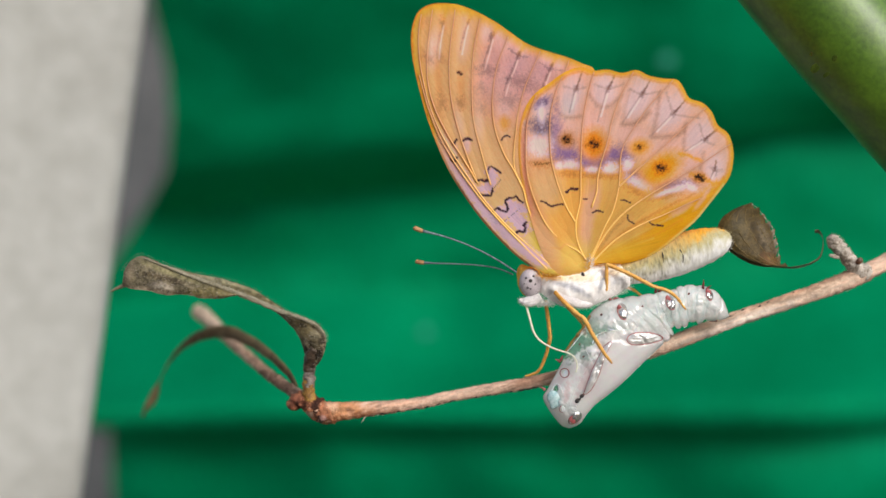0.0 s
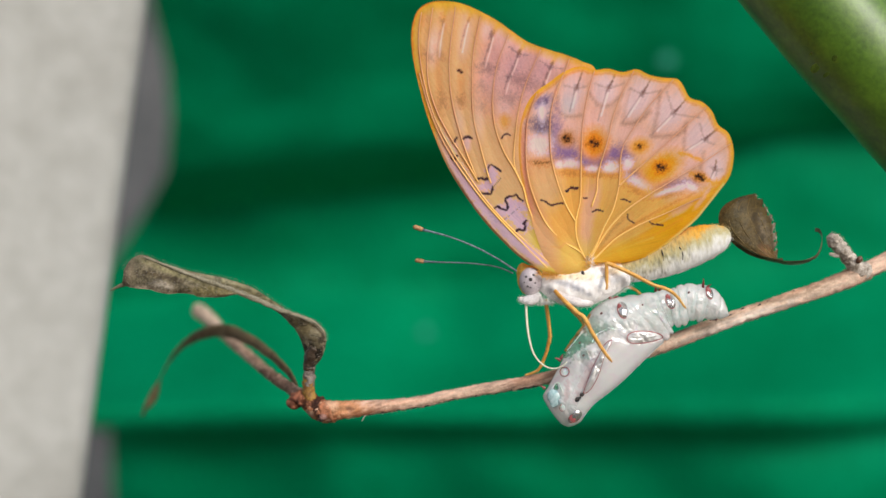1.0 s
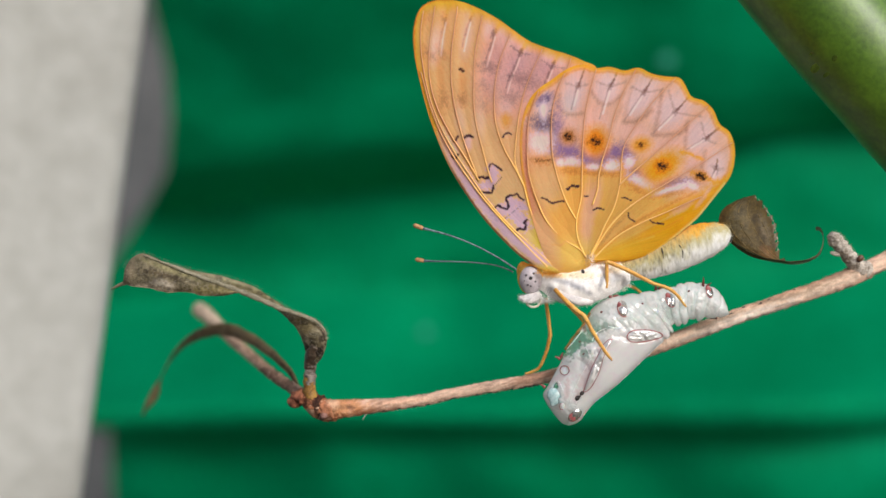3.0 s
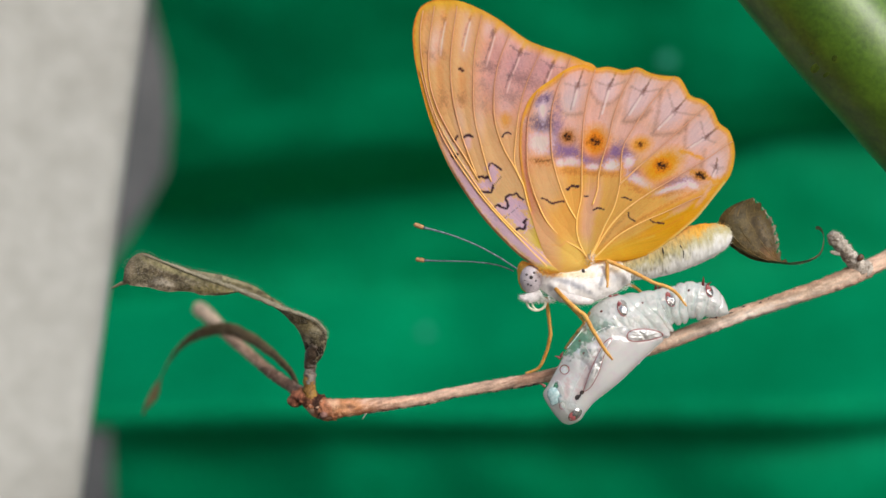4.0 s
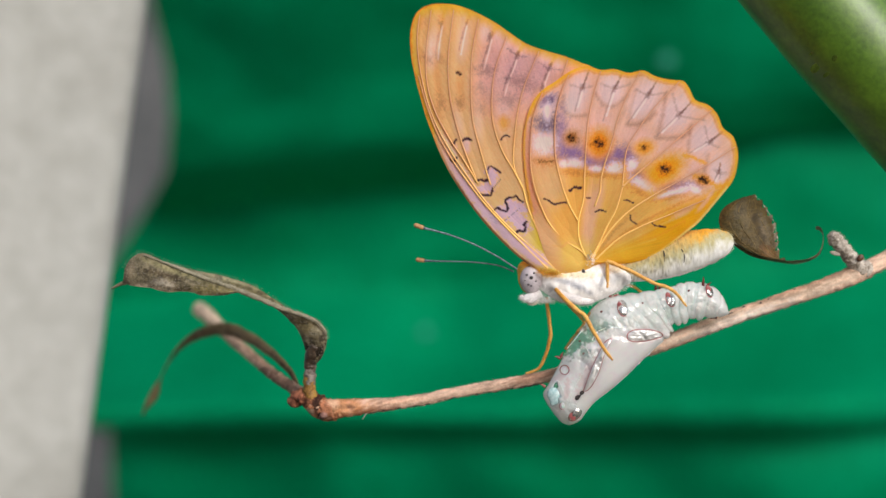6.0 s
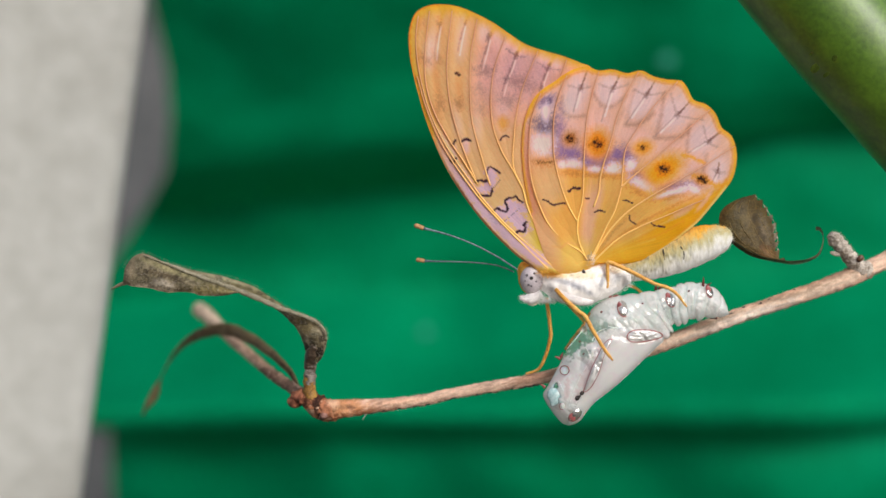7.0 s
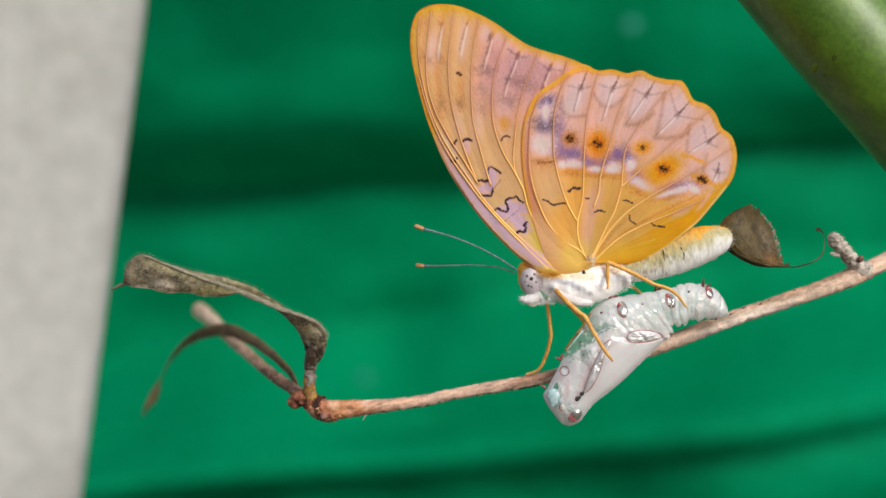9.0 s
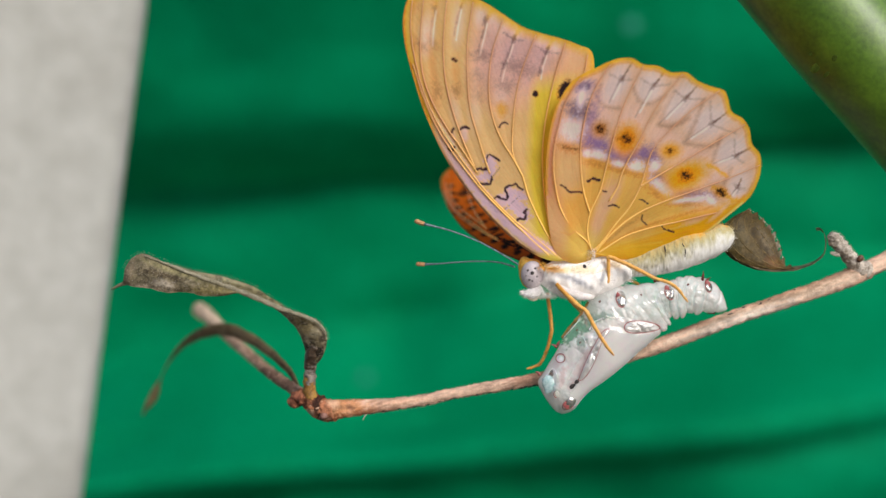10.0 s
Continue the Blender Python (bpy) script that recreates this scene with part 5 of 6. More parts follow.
    for cx, cy, rx, ry, turn in ((955, 256, 18, 18, 0), (959, 200, 5, 16, 0), (1010, 290, 14, 7, 5), (990, 292, 8, 6, 20), (1048, 300, 10, 6, 0), (1081, 297, 12, 9, -10), (1111, 290, 8, 10, 30), (1130, 322, 19, 8, 25), (1198, 334, 20, 5, -18), (1172, 343, 14, 4, -22), (1222, 330, 10, 6, 30)):
        p.spot(white, cx, cy, rx, ry * 0.95, turn, 1.3, 1.2, 0.9)
    for cx, cy, rx, ry, turn in ((957, 288, 18, 7, 0), (1006, 306, 18, 6, 5), (1048, 309, 16, 5, 5), (1080, 311, 15, 5, 0), (1125, 338, 16, 5, 25), (1178, 347, 24, 4, -12)):
        p.spot((190, 132, 56), cx, cy, rx * 1.1, ry * 1.1, turn, 1.2, 1.5, 0.7)
    for k in range(14):
        p.spot((104, 62, 24), 945 + 2.0 * k, 286 + 4 * math.sin(k * k * 2.1), 1.5, 1.2, 0, 1.0, 1.5, 0.6)
    for cx, cy, rx, ry, turn, c1, c2, dark in ((1003, 246, 15, 15, 0, (192, 142, 88), (170, 112, 48), 5.2), (1052, 254, 23, 27, 0, (224, 150, 30), (214, 128, 4), 6.2), (1132, 259, 19, 14, -10, (218, 158, 60), (214, 146, 36), 3.6),
                                               (1170, 297, 40, 23, -36, (232, 162, 16), (230, 142, 0), 6.0), (1238, 314, 14, 10, 20, (214, 154, 60), (200, 136, 40), 4.6)):
        p.spot(c1, cx, cy, rx, ry, turn, 0.9, 0.35, 0.95)
        p.spot(c2, cx, cy, rx * 0.6, ry * 0.65, turn, 0.9, 0.4, 0.9)
        p.spot((120, 66, 14), cx, cy, dark * 1.7, dark * 1.4, 0, 1.1, 1.6, 0.75)
        for ox, oy, k in ((-4, -2, 0.8), (2.5, 0.5, 1.0), (0, 4, 0.6), (4, 4, 0.5), (-2, -5, 0.4)):
            p.spot((34, 18, 10), cx + ox * dark / 5, cy + oy * dark / 5, dark * 0.62 * k, dark * 0.55 * k, 20, 0.8, 1.3, 0.95)
    p.line((40, 24, 14), [(1231, 310), (1238, 312), (1245, 319)], 4, 2.4, 0.8, 0.9)
    ink = (58, 34, 42)
    for pts, w in (([(957, 354), (966, 358), (976, 363), (986, 361), (996, 360)], 3.2), ([(1003, 339), (1008, 334), (1015, 333), (1022, 334)], 4.4), ([(1033, 351), (1039, 351)], 2.4), ([(1049, 375), (1057, 372), (1067, 374)], 3.4),
                   ([(1098, 353), (1106, 353), (1115, 358)], 3.0), ([(1111, 380), (1112, 389), (1122, 394)], 2.6), ([(1149, 392), (1156, 397), (1173, 399)], 3.2)):
        p.line(ink, pts, w, 1.3, 0.45)
    edge = smooth_path(HIND_EDGE, 300, True)
    d = p.away([tuple(a) for a in edge[78:220]]) + 5 * p.n1
    p.lay((220, 166, 34), np.clip((12.5 - d) / 9, 0, 1) * 0.95)
    p.lay((190, 124, 30), np.clip(1 - np.abs(d - 8) / 3, 0, 1) * 0.4)
    d = p.away([tuple(a) for a in edge[34:80]]) + 3 * p.n1
    p.lay((206, 154, 118), np.clip((13 - d) / 5, 0, 1) * np.clip((y - 200) / 60, 0, 1) * 0.9)
    p.lay((226, 164, 62), np.clip((5.5 - d) / 3, 0, 1) * 0.9)
    d = p.away([tuple(a) for a in edge[215:262]])
    p.lay((246, 212, 136), np.clip((5 - d) / 4, 0, 1) * 0.75)
    p.spot((255, 188, 92), 1012, 458, 36, 32, 0, 0.9, 0.3, 0.9)
    p.spot((248, 184, 132), 966, 430, 16, 44, -24, 1.0, 0.3, 0.7)
    p.spot((234, 168, 36), 1110, 446, 66, 18, -15, 0.9, 0.4, 0.8)
    p.line((226, 170, 96), [(975, 436), (992, 438), (1002, 430), (1024, 434)], 3, 3, 0.3, 0.7)
    return p.done()


def paint_upper(x, y):
    """The bright orange upper side with black spots."""
    p = Pigment(x, y, (232, 116, 18))
    p.lay((120, 54, 16), 0.6 * np.clip((y - 330) / 120, 0, 1))
    rnd = random.Random(5)
    for k in range(46):
        cx, cy = rnd.uniform(760, 1040), rnd.uniform(30, 450)
        p.spot((24, 14, 12), cx, cy, rnd.uniform(5, 12), rnd.uniform(4, 8), rnd.uniform(-60, 60), 0.5, 0.6)
    rim = smooth_path(FORE_EDGE[1:9], 14)
    for k, (ex, ey) in enumerate(rim):
        p.spot((24, 14, 12), ex + 24, ey + 2, 9, 7, 40, 0.5, 0.6)
        p.spot((24, 14, 12), ex + 52 + 6 * (k % 2), ey + 14, 11, 7, -30, 0.5, 0.6)
        p.line((24, 14, 12), [(ex + 80, ey - 8), (ex + 92, ey + 10)], 6, 1.5, 0.5)
    for pts in ([(940, 440), (905, 395), (870, 365)], [(925, 400), (905, 405), (880, 380)], [(870, 330), (850, 345), (835, 320)]):
        p.line((24, 14, 12), pts, 6, 1.5, 0.4)
    d = p.away([tuple(a) for a in smooth_path(FORE_EDGE, 160, True)[:120]])
    p.lay((120, 62, 22), np.clip((6 - d) / 3, 0, 1))
    return p.c


def wing_sheet(edge, centre, mm, hinge, paint, rim, deep, camber, veins):
    """A thin cambered wing fanned out from its root, with its pigment."""
    e = smooth_path(edge, rim, True)
    u = np.linspace(0.0, 1.0, deep)
    px = centre[0] + (e[None, :, 0] - centre[0]) * u[:, None]
    py = centre[1] + (e[None, :, 1] - centre[1]) * u[:, None]
    x, y = px.ravel(), py.ravel()
    uu = np.repeat(u, rim)
    near = np.full(len(x), 1e9)
    for v in veins:
        q = smooth_path(v, 14)
        for (ax, ay), (bx, by) in zip(q[:-1], q[1:]):
            ux, uy = bx - ax, by - ay
            t = np.clip(((x - ax) * ux + (y - ay) * uy) / (ux * ux + uy * uy + 1e-9), 0, 1)
            near = np.minimum(near, np.hypot(x - ax - t * ux, y - ay - t * uy))
    relief = 0.075 * np.clip(near / 16, 0, 1) ** 1.5
    d = mm + camber * np.sin(uu * math.pi) + relief + 0.10 * (fog(x, y, 26, 9) - 0.5)
    k = UNIT * (REACH + d / 1000) / REACH
    co = np.stack([(x - 784) * k, d / 1000, (441 - y) * k], 1) - np.array(hinge)
    i, j = np.meshgrid(np.arange(deep - 1), np.arange(rim), indexing="ij")
    jj = (j + 1) % rim
    quads = np.stack([i * rim + j, i * rim + jj, (i + 1) * rim + jj, (i + 1) * rim + j], -1).reshape(-1, 4)
    me = bpy.data.meshes.new("wing")
    me.vertices.add(len(co))
    me.vertices.foreach_set("co", co.astype(np.float32).ravel())
    me.loops.add(quads.size)
    me.loops.foreach_set("vertex_index", quads.astype(np.int32).ravel())
    me.polygons.add(len(quads))
    me.polygons.foreach_set("loop_start", np.arange(0, quads.size, 4, dtype=np.int32))
    me.update(calc_edges=True)
    me.polygons.foreach_set("use_smooth", np.ones(len(quads), bool))
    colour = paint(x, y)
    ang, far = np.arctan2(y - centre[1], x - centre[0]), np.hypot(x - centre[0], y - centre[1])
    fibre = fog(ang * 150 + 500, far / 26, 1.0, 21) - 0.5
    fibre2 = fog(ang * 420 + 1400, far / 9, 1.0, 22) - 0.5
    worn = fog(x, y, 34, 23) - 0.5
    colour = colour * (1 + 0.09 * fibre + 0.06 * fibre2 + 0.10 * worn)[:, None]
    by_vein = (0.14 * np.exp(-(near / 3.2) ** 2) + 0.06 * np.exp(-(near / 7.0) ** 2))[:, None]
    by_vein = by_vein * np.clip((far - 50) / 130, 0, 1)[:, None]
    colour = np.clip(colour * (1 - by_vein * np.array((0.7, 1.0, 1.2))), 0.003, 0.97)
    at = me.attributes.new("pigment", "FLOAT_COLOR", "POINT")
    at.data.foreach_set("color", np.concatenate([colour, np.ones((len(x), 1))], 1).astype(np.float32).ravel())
    me.materials.append(WING)
    return me


THORAX = [(958, 497, -3.6, 17), (975, 500, -3.6, 26), (1000, 504, -3.6, 34), (1030, 504, -3.6, 37), (1060, 496, -3.6, 34), (1090, 486, -3.6, 28), (1110, 482, -3.6, 22)]
ABDOMEN = [(1070, 484, -3.6, 24), (1110, 475, -3.6, 25), (1150, 465, -3.6, 31), (1190, 450, -3.6, 35), (1225, 437, -3.6, 34), (1252, 428, -3.6, 30), (1274, 420, -3.6, 23), (1286, 415, -3.6, 15), (1291, 413, -3.6, 6)]
ABDOMEN_AT = S(1085, 482, -3.6)


def build_butterfly():
    o = np.array(BODY_AT)
    t = thing("butterfly", o, "orange leopard-patterned butterfly with closed wings, standing on its empty chrysalis", "butterfly")
    made = {}
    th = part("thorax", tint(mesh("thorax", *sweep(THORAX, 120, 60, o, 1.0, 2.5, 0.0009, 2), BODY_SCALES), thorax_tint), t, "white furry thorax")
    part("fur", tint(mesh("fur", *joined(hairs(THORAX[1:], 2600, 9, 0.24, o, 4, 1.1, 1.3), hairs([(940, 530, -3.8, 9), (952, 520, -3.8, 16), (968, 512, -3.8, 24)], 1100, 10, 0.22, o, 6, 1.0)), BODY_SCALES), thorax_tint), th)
    gold = [(950, 480, -5.4, 1.6), (962, 485, -5.5, 1.6), (974, 487, -5.6, 1.4), (986, 487, -5.6, 0.8)]
    part("collar", mesh("collar", *hairs(gold, 420, 8, 0.26, o, 9, 1.3, 0.2), GOLD_FUR), th, "golden fur on the back")
    part("dark_mark", mesh("dark_mark", *blob(1031.5, 484, depth_on(THORAX, 1031.5, 484) - 0.05, 2.6, 4.0, o, 15, 1.2, 12, 8, 0.4, 2), DARK), th, "small black mark")
    coxa = [(988, 520, -5.0, 6), (1005, 529, -5.2, 8), (1028, 536, -5.0, 7.5), (1048, 536, -4.6, 4)]
    part("leg_base", mesh("leg_base", *joined(sweep(coxa, 40, 16, o, 0.8, 1.2, 0.0006, 4), hairs(coxa, 500, 6, 0.2, o, 61, 0.5, 1.5)), FUR), th, "white furry leg base")
    root = [(1040, 474, -5.3, 3), (1043, 464, -5.5, 3), (1046, 454, -5.6, 2)]
    part("wing_tuft", mesh("wing_tuft", *hairs(root, 150, 9, 0.2, o, 63, 1.2, 0.4), FUR), th, "pale tuft at the wing root")
    head = part("head", mesh("head", *joined(blob(938, 496, -3.4, 22, 27, o, 0, 22, 24, 16, 0.1, 3), blob(927, 484, -3.0, 12, 20, o, 10, 14, 16, 10, 0.2, 5)), GOLD_FUR), t, "small golden-furred head")
    eye = part("eye", mesh("eye", *blob(939, 498, -4.3, 19.5, 24, o, 0, 15, 36, 24), EYE_SKIN), head, "grey speckled compound eye")
    for x, y, r in ((939, 495, 3.2), (931, 490, 2.4), (944, 487, 2.3), (947, 501, 2.0), (934, 507, 2.3), (939, 509, 1.8), (928, 500, 1.3), (953, 494, 1.4), (953, 509, 1.4)):
        mm = -4.3 - 15 * UNIT * 1000 * math.sqrt(max(0.05, 1 - ((x - 939) / 19.5) ** 2 - ((y - 498) / 24) ** 2)) - 0.01
        part("pupil_dot", mesh("pupil_dot", *blob(x, y, mm, r, r, o, ry=0.8, seg=10, rings=6), DARK if r > 2.5 else GREY_DOT), eye)
    palp = [(955, 522, -4.2, 8), (941, 530, -4.4, 9), (929, 532, -4.4, 6.5), (919, 529, -4.3, 2.5)]
    part("palp", mesh("palp", *joined(sweep(palp, 24, 12, o, 0.8, 1.5, 0.0004, 3), hairs(palp, 500, 5, 0.22, o, 12, 0.6, 1.4)), FUR), head, "white hairy palp")
    for pts in ([(914, 480, -4.2, 2.6), (880, 458, -4.8, 2.3), (840, 437, -5.2, 2.2), (800, 421, -5.6, 2.3), (765, 411, -5.8, 2.8), (748, 407, -6.0, 4.0), (735, 402, -6.0, 4.2), (732, 400, -6.0, 2.0)],
                [(908, 484, -3.0, 2.4), (880, 473, -2.4, 2.0), (840, 467, -1.8, 1.9), (800, 465, -1.4, 1.9), (768, 464, -1.2, 2.5), (750, 463, -1.0, 4.0), (738, 461, -1.0, 4.0), (735, 460, -1.0, 2.0)]):
        at = S(*pts[0][:3])
        f = part("antenna", mesh("antenna", *sweep([(x, y, d, r * 0.62) for x, y, d, r in pts[:6]], 90, 10, at, ring=lambda u: 1 + 0.15 * math.sin(u * 260)), FEELER), t, "thin blue-grey antenna with an orange club", at - o)
        part("club", mesh("club", *sweep(pts[5:], 24, 12, at, ring=lambda u: 0.9), FEELER_TIP), f, "orange club")
        made.setdefault("antennae", []).append(f)
    ab = part("abdomen", tint(mesh("abdomen", *sweep(ABDOMEN, 150, 34, ABDOMEN_AT, 1.0, 1.6, 0.0007, 5, lambda u: 1 - 0.014 * (0.5 + 0.5 * math.cos(2 * math.pi * u * 8)) ** 4), BODY_SCALES), abdomen_tint), t,
              "white and ochre furry abdomen", ABDOMEN_AT - o)
    part("abdomen_fur", tint(mesh("abdomen_fur", *hairs([(a, b, c, d - 1) for a, b, c, d in ABDOMEN], 4200, 5.5, 0.2, ABDOMEN_AT, 22, 0.5, 2.2), BODY_SCALES), abdomen_tint), ab)
    for pts in ([(1171, 442), (1174, 458), (1173, 484)], [(1202, 437), (1208, 448), (1208, 460)]):
        q = [(x, y, depth_on(ABDOMEN, x, y) - 0.02, 0.8) for x, y in pts]
        part("dark_line", mesh("dark_line", *sweep(q, 20, 8, ABDOMEN_AT, rough=1.0), DARK), ab)
    made["abdomen"] = ab
    legs = ([(966, 530, -3.2, 4), (969, 555, -3.0, 4.5), (973, 590, -2.6, 4.6), (972, 603, -2.4, 4.6), (965, 630, -1.8, 4.2), (955, 652, -1.4, 3.8), (944, 660, -1.0, 3.4), (929, 664, -0.8, 2.4)],
            [(982, 515, -5.4, 4.6), (1000, 534, -6.4, 5.2), (1022, 554, -7.0, 5.4), (1034, 563, -7.2, 5.2), (1050, 592, -7.2, 4.8), (1066, 618, -7.2, 4.2), (1076, 632, -7.0, 3.4), (1083, 641, -6.8, 2.2)])
    legs += ([(1073, 512, -5.2, 3.2), (1074, 490, -5.6, 4.4), (1073, 466, -5.8, 4.6)],
            [(1073, 466, -5.8, 4.6), (1085, 470, -6.0, 5.0), (1120, 486, -6.2, 4.8), (1155, 504, -6.4, 4.4), (1180, 512, -6.6, 4.2), (1197, 524, -6.4, 3.8), (1206, 536, -6.2, 3.2), (1214, 546, -6.0, 2.2)],
            [(1085, 500, -2.6, 3.6), (1105, 506, -2.4, 4.0), (1122, 512, -2.2, 3.6), (1140, 526, -2.4, 3.0)],
            [(985, 520, -2.4, 3.6), (1010, 548, -1.2, 3.6), (1030, 570, -0.8, 3.4), (1036, 590, -0.8, 3.0)])
    for k, pts in enumerate(legs):
        leg = part("leg", mesh("leg", *joined(sweep([(x, y, d, r * 0.70) for x, y, d, r in pts], 60, 12, o, 1.0, 0.7, 0.0004, k), hairs(pts, 90, 2.6, 0.14, o, 40 + k, 1.5)), LEG), t, "thin orange leg")
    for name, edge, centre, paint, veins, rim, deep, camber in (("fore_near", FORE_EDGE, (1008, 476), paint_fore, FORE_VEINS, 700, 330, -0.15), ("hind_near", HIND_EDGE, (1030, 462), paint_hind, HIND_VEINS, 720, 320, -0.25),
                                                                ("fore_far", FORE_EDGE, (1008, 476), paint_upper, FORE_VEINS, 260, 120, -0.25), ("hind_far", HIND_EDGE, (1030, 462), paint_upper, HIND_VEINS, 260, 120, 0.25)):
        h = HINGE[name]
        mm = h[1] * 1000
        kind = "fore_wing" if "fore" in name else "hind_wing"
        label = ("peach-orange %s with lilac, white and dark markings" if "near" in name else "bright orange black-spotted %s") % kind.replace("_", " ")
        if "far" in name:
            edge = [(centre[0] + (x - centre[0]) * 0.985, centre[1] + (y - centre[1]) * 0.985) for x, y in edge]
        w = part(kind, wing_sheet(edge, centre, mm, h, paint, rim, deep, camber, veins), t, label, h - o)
        rim_line = edge[8:22] if "fore" in name else edge[12:37]
        part("fringe", mesh("fringe", *hairs([(x, y, mm, 0.6) for x, y in rim_line], 2600, 1.4, 0.3, h, 71, 0.8), FRINGE), w, "fine fringe of scales")
        for v in veins:
            n = len(v)
            pts = [(a[0], a[1], mm + (-0.06 if "near" in name else 0.06), (0.75 + 0.85 * i / n) if math.dist(v[-1], centre) < math.dist(v[0], centre) else (1.6 - 0.85 * i / n)) for i, a in enumerate(v)]
            lifted = []
            for x, y, d, r in smooth_path(pts, 40):
                far = math.dist((x, y), centre)
                full = 520 if "fore" in name else 330
                lifted.append((x, y, d + camber * math.sin(min(1.0, far / full) * math.pi), r))
            part("vein", tint(mesh("vein", *sweep(lifted, 60, 6, h, 0.8), VEIN), vein_tint(h, centre, full)), w)
        made[name] = w
    seg = []
    for k in range(TONGUE_PIECES):
        a = 2.2 - 1.0 * k / TONGUE_PIECES
        me = mesh("tongue_piece", *sweep([(784, 441, 0, a), (784 + TONGUE_STEP * 0.5, 441, 0, a), (784 + TONGUE_STEP * 1.25, 441, 0, a * 0.96)], 5, 8, (0, 0, 0)), TONGUE)
        seg.append(part("tongue_piece", me, t, "thin cream coiling tongue"))
    made["tongue"] = seg
    return t, made


TONGUE_PIECES, TONGUE_STEP = 26, 5.9
butterfly, wings = build_butterfly()


# ---------------------------------------------------------------- movement
SWAY = [(0, 2.2), (0.5, 1.0), (1.0, 0), (1.5, 0.2), (2.0, -1.8), (2.5, -2.2), (4.0, -3.6), (4.5, -4.6), (5.0, -4.6), (5.5, -3.8), (7.0, -2.4), (7.5, -2.0), (8.0, -2.2), (8.5, -3.0), (9.0, -1.2), (9.5, -2.0), (10.0, -2.0)]


def sway_at(t):
    return float(np.interp(t, [a for a, _ in SWAY], [b for _, b in SWAY]))


def shift(dx, dy):
    return Matrix.Translation((dx * UNIT, 0, -dy * UNIT))


def spin(angle):
    """Clockwise turn seen from the lens."""
    return Matrix.Rotation(radians(angle), 4, "Y")


def at(place):
    return Matrix.Translation(Vector([float(a) for a in place]))


# seconds; turn vector in degrees (about x, y, z of the stage), shift
HIND = [(0, -0.1, -0.2, 0, 0.4, 1.5), (1, 0, 0, 0, 0, 0), (2, -0.2, 0.4, 0, -0.2, -1.2), (2.5, 0.1, 0.6, 0, 0.3, -3), (4, 0.2, 0, 0, 1.4, -3.1), (4.5, 0, 1, 0, 1.9, -2.2), (5, -0.2, 3.6, 0, 1.8, -2.9),
        (5.5, 0, 2.4, 0, 2.9, -1.6), (7, 0, 1, 0, 1.8, 0.6), (8.5, 0, 1, 0, 1.9, -0.9), (9, 0, 1, 0, 1.8, 0.6), (9.2, -1, 1.2, 0, 1.8, 0), (9.3, -3, 1.4, -1, 1.8, 0), (9.4, -9, 2, -3, 1.8, 0), (9.5, -36.5, 5.9, -12.1, 0.1, -9.3),
        (9.6, -2, 2, 0, 2, -2), (9.7, 2, 2, 1, 2, -3), (9.8, 8, 1.4, 6.2, 0.6, -8.3), (9.9, 61, 5.6, 28.5, 18, 0.5), (10, 13.2, 11, 3.9, 8, -15.7)]
FORE = [(0, -0.4, -0.1, 0, 0.2, 2.6), (1, 0, 0, 0, 0, 0), (2, -1.1, 0.7, 0, 0.3, 0.6), (2.5, -0.1, 0.4, 0, 0.7, -0.7), (4, -0.3, 0.4, 0, -0.3, -1.7), (4.5, -2, 1.1, -0.5, 0.8, -0.2), (5, -1.7, 0.1, -0.5, 2, -0.8),
        (5.5, -1, -0.3, 0, 0.9, 0.4), (7, -0.7, -0.9, 0, 1.3, 1.1), (8.5, -0.6, -0.8, 0, 0.8, -0.2), (9, -0.8, -0.5, 0, 1.4, 2.1), (9.2, -1.5, 0, -1, 1.4, 2), (9.3, -3, 0, -2, 1.4, 0), (9.4, -9, 1, -4, 2, -2), (9.5, -31.4, 1.1, -13.7, 11.2, -15.2),
        (9.6, -2, 0, -1, 2, -2), (9.7, 1, 0, -2, 2, -4), (9.8, 5, -0.7, -9, 2.5, -10), (9.9, 67, -3.3, 19.5, 15, -19), (10, 7.1, -2.4, 2.7, 2.6, -22.9)]
# far pair: seconds; turn vector
FAR = [(0, -0.4, -0.2, 0), (1, 0, -0.1, 0), (2, -1, 0.6, 0), (2.5, 0, 0.3, 0), (4, -0.3, 0.3, 0), (4.5, -2, 1.1, -0.5), (5, -1.7, 0.1, -0.5), (5.5, -1, -0.4, 0), (7, -0.7, -1, 0), (8.5, -0.6, -0.9, 0), (9.2, -1.5, -0.2, -1), (9.4, -12, 1, -4), (9.5, -41, 4, -12.5), (9.6, -4, -1, 0), (9.7, -3, -1, -0.5), (9.8, -7, -2, -1),
       (9.9, -82, 0, -16), (10, -61, 0, -12)]
# seconds; body shift, abdomen turn
BODY = [(0, 0, 0, 1.2), (1, 0, 0, 0), (2, 0, 0, 0.5), (2.5, 0, 0, -0.4), (4, 1, 0, 0.5), (4.5, 1, 0, 2), (5, 1, 0, 4), (5.5, 1, 0, 4.4), (7, 1.5, 0, 1), (8.5, 1.5, 0, 0.6), (9, 1.5, 0, 1), (9.4, 1.5, 0, 1.5), (9.5, 3, -8, 5),
        (9.6, 2, -2, 1), (9.7, 2, -2, 1), (9.8, 2, -5, 1), (9.9, 2, 0, 1), (10, 3, -9, 3)]
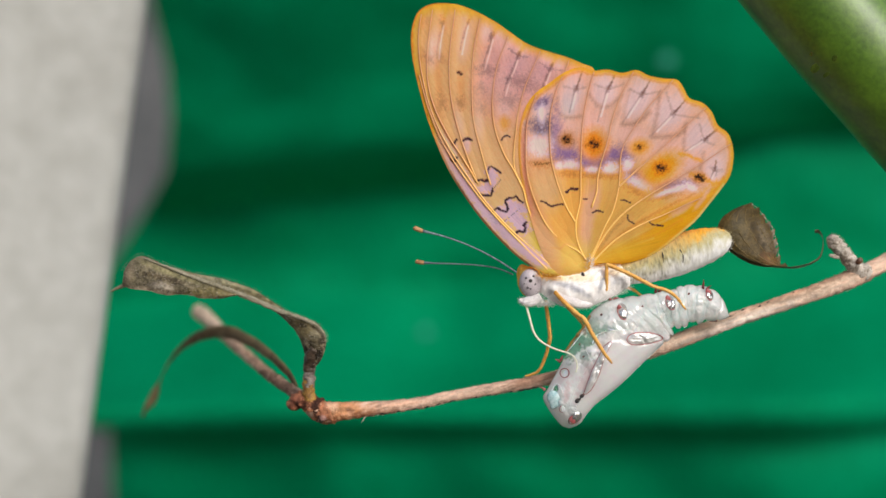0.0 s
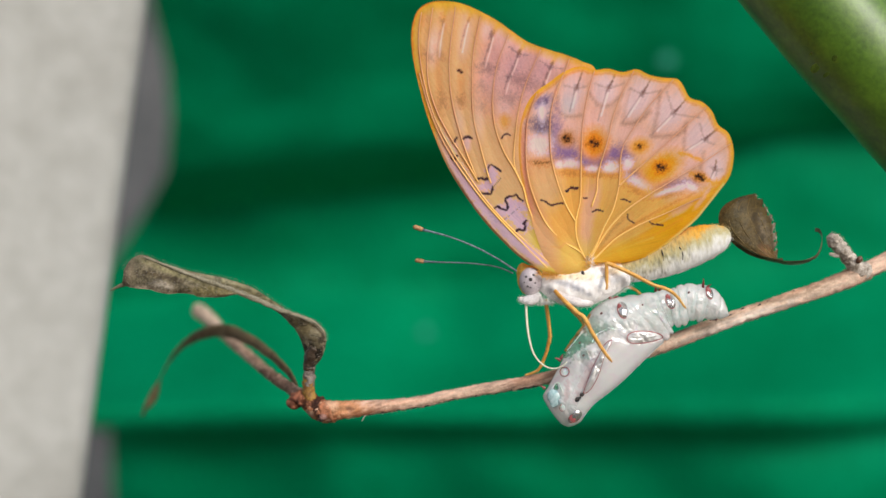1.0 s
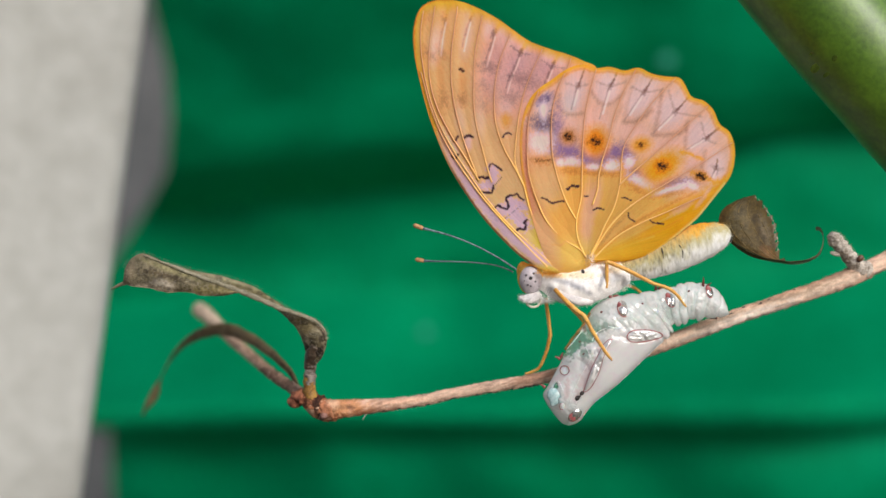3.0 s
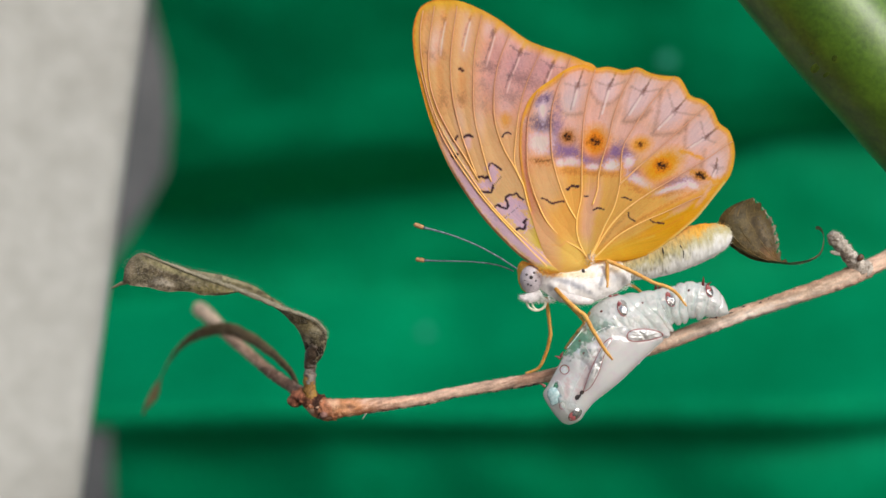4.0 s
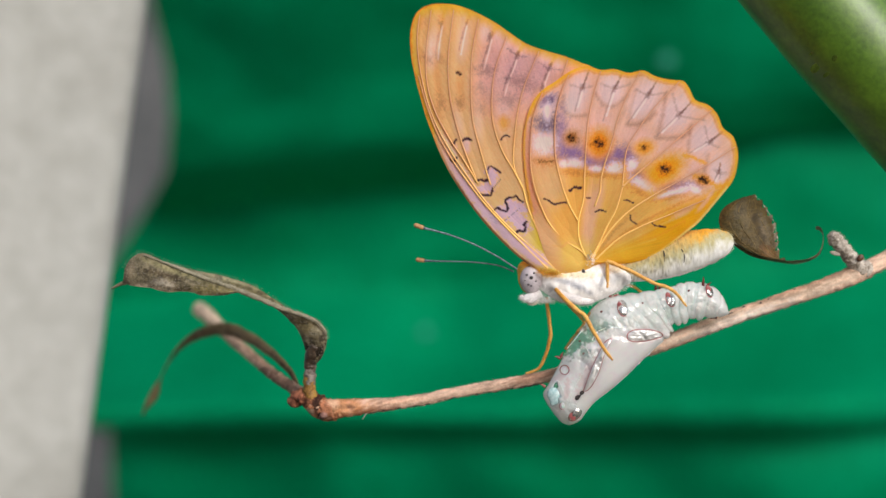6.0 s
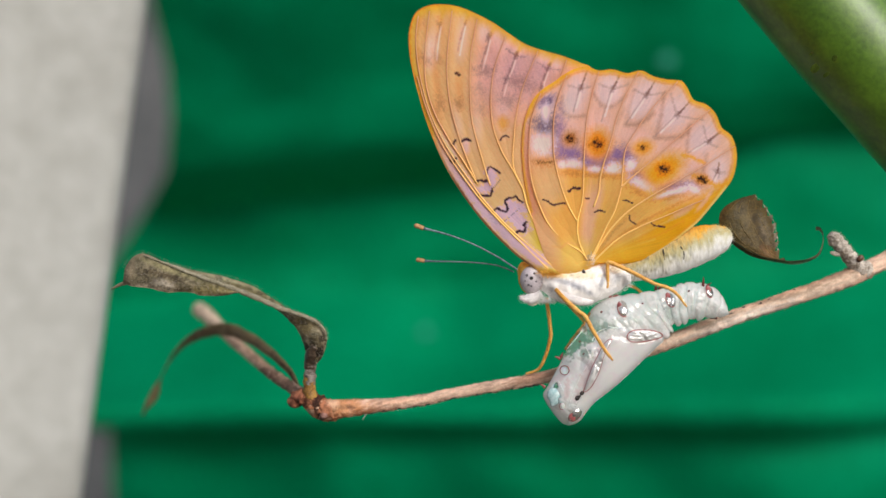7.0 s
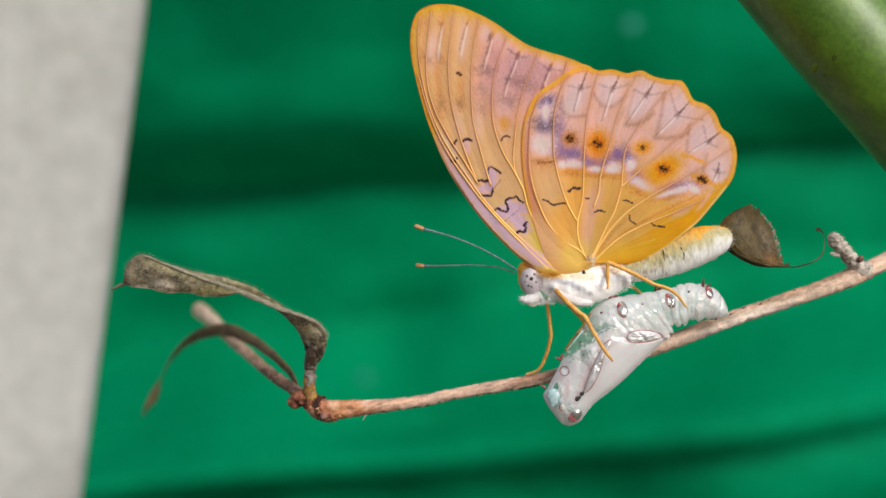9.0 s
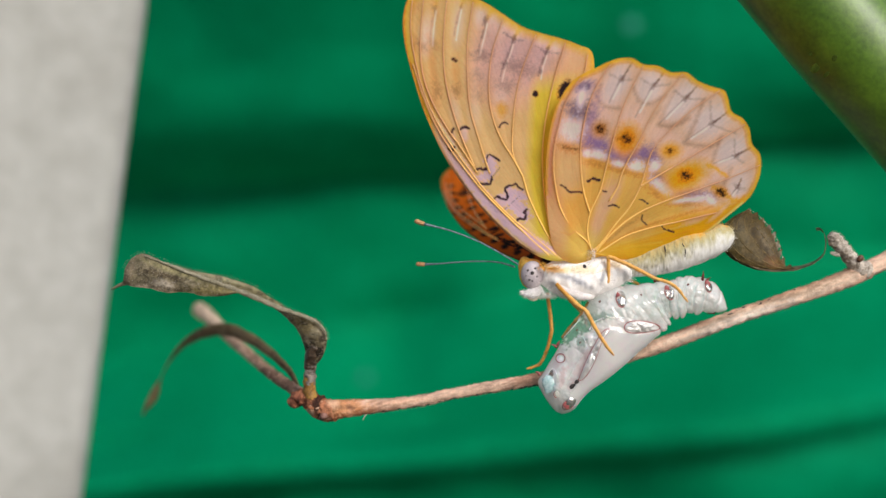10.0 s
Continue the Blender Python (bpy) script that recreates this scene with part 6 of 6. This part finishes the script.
# seconds; chrysalis turn about its tail, shift
NUDGE = [(9.3, 0, 0, 0), (9.4, 0.6, 0, -2), (9.5, 2.5, -3, -9), (9.6, 0, 0, 0), (9.7, 0, 0, 0), (9.8, 1.2, -1, -4), (9.9, -0.6, 2, 4), (10, 2.5, -3, -8)]
# seconds; swing of the hanging leaf, roll of its narrow end
LEAF = [(0, -7, 0), (0.2, 0.3, 8), (0.4, 2, 0), (0.6, -5.4, 0), (0.8, -5, 4), (1.0, 0, 0), (1.2, -4.8, 10), (1.4, -5.2, 4), (1.6, 1, 4), (1.8, 4.8, 18), (2.0, -3.3, 0), (2.2, -2.4, 0), (2.4, -2.4, 10), (2.7, -2.6, 0),
        (3.8, -0.2, 0), (3.9, 2.2, 28), (4.0, -5.6, 0), (4.2, -5.6, 4), (4.3, -4.5, 10), (4.4, -1.7, 4)]
LEAF += [(4.5, 0, 62), (4.6, -6, 6), (4.7, -1.7, 12), (4.8, 2.1, -34), (4.9, 2.6, 0), (5.0, 5.5, 24), (5.2, -1.6, 8), (5.3, -2.5, 0), (5.4, 2.6, 0), (5.5, -4.2, -6), (5.7, -3.2, 0), (6.8, -2, 0), (7.5, -2.4, 0),
         (8.5, -1, 2), (8.8, -1.2, 0), (9.0, -9.7, 0), (9.2, -5.5, 10), (9.3, -20, -36), (9.4, -24, -10), (9.5, -50, -20), (9.6, -9, 46), (9.7, -11, 58), (9.9, -12, 62), (10, -14, 4)]
# seconds; headings of the tongue at its root, quarters and tip
TONGUE_KEYS = [(0, 76, 76, 28, 12, 108), (0.2, 88, 84, 72, 35, -5), (0.4, 88, 80, 72, 45, -60), (0.5, 90, 86, 62, -12, 65), (0.7, 82, 72, 15, 10, 102), (0.85, 88, 82, 60, 20, 0), (1.0, 90, 85, 74, 32, -50), (1.2, 90, 88, 80, 38, 0),
               (1.5, 90, 88, 76, 40, 10), (1.7, 82, 77, 42, -5, 96), (1.85, 86, 80, 60, 0, 0), (2.0, 88, 85, 58, -30, -118), (2.2, 60, -110, -280, -440, -560), (2.3, 70, -90, -260, -420, -560), (2.4, 100, -50, -200, -350, -500),
               (2.5, 98, 40, -110, -260, -410), (2.6, 98, 107, 62, -85, -215), (2.7, 91, 88, 45, -120, -300)]
TONGUE_KEYS += [(2.95, 60, -110, -280, -450, -610), (3.8, 60, -110, -280, -450, -610), (3.9, 78, -50, -240, -420, -590), (4.2, 78, -50, -240, -420, -590), (4.4, 60, -110, -280, -450, -610), (4.7, 40, -170, -380, -600, -800), (10.0, 40, -170, -380, -600, -800)]


def motions():
    def turned(x, y, z):
        v = Vector((radians(x), radians(y), radians(z)))
        return Matrix.Rotation(v.length, 4, v.normalized() if v.length > 1e-9 else Vector((0, 0, 1)))

    def body_at(t):
        k = [r[0] for r in BODY]
        return tuple(float(np.interp(t, k, [r[j] for r in BODY])) for j in (1, 2))

    rows = [(t, shift(1.5 if t > 1.8 else 0, d)) for t, d in SWAY]
    walk(twig, [(t, STAGE @ m @ at(TWIG_AT)) for t, m in rows])
    walk(chrysalis, [(t, STAGE @ shift(0, sway_at(t)) @ at(SHELL_AT)) for t, m in rows if t < 9.2] + [(t, STAGE @ shift(dx, dy + sway_at(t)) @ at(SHELL_AT) @ spin(a)) for t, a, dx, dy in NUDGE])
    walk(butterfly, [(t, STAGE @ shift(dx, dy + sway_at(t)) @ at(BODY_AT)) for t, dx, dy, _ in BODY])
    # mm by which a bending wing root gives way
    give = {"hind_near": {9.9: -3.0}, "fore_near": {9.5: 2.6, 9.9: -3.0}}
    for name, table in (("hind_near", HIND), ("fore_near", FORE)):
        walk(wings[name], [(t, shift(dx - body_at(t)[0], dy - body_at(t)[1] - sway_at(t)) @ Matrix.Translation((0, give[name].get(t, 0) / 1000, 0)) @ at(HINGE[name] - BODY_AT) @ turned(x, y, z))
                           for t, x, y, z, dx, dy in table])
    for name in ("fore_far", "hind_far"):
        near = FORE if "fore" in name else HIND
        folded = [r for r in near if r[0] <= 9.2]
        kx, ky = folded[-1][4] - body_at(9.2)[0], folded[-1][5] - body_at(9.2)[1] - sway_at(9.2)
        walk(wings[name], [(t, shift(dx - body_at(t)[0], dy - body_at(t)[1] - sway_at(t)) @ at(HINGE[name] - BODY_AT) @ turned(x, y, z)) for t, x, y, z, dx, dy in folded]
             + [(t, (shift(kx, ky) if t < 9.85 else shift(0, 0)) @ at(HINGE[name] - BODY_AT) @ turned(x, y, z)) for t, x, y, z in FAR if t > 9.3])
    walk(wings["abdomen"], [(t, at(ABDOMEN_AT - BODY_AT) @ spin(a)) for t, _, _, a in BODY])
    for f, table in zip(wings["antennae"], (((0, 0), (0.5, 0.3), (1, 0), (9.3, 0), (9.4, -0.5), (9.5, -1), (9.6, 0), (10, -0.5)),
                                            ((0, 0), (0.5, -0.7), (1, 0), (4.5, -0.7), (7, -0.5), (8.8, -0.6), (9, -3.4), (9.4, -3.4), (9.5, -11), (9.6, -3), (9.9, -4), (10, -6)))):
        home = f.location.copy()
        walk(f, [(t, Matrix.Translation(home) @ spin(a)) for t, a in table])
    walk(hanging_leaf, [(t, at(LEAF_PIVOT - TWIG_AT) @ spin(a)) for t, a, _ in LEAF])
    axis, chord = S(1362, 424, -1.1) - LEAF_PIVOT, Vector((math.cos(radians(21)), 0, -math.sin(radians(21))))
    walk(leaf_end, [(t, at(axis) @ Matrix.Rotation(radians(r), 4, chord) @ at(-axis)) for t, _, r in LEAF])
    # the tongue: heading of each piece, linked end to end
    times = sorted({round(k / 30, 4) for k in range(0, 145)} | {5.0, 10.0})
    keys = np.array(TONGUE_KEYS, float)
    chain = [[] for _ in wings["tongue"]]
    for t in times:
        h5 = [np.interp(t, keys[:, 0], keys[:, j]) for j in range(1, 6)]
        p = np.array(S(931, 537, -4.2)) - np.array(BODY_AT)
        reach = -0.24 * float(np.clip(1 - (abs(h5[4] - h5[0]) - 260) / 240, 0, 1))
        for k in range(TONGUE_PIECES):
            h = np.interp(k / (TONGUE_PIECES - 1), [0, 0.25, 0.5, 0.75, 1], h5)
            chain[k].append((t, at(p) @ spin(h)))
            a = radians(h)
            p = p + np.array((math.cos(a), reach, -math.sin(a))) * TONGUE_STEP * UNIT
    for ob, r in zip(wings["tongue"], chain):
        walk(ob, r)
    # the wind takes the tarpaulin
    for ob, dx, turn, lean, near in zip(tarp_folds, (-85, -95, -85), (2.4, -5.2, -3), (-9, 3, 0), (0.028, 0, 0)):
        a, b = Matrix.Identity(4), Matrix.Translation((0, -near, 0)) @ shift(dx * 4.4, 0) @ spin(turn) @ Matrix.Rotation(radians(lean), 4, "X")
        walk(ob, [(0, a), (8.9, a), (9.0, b), (10.0, b)])


motions()
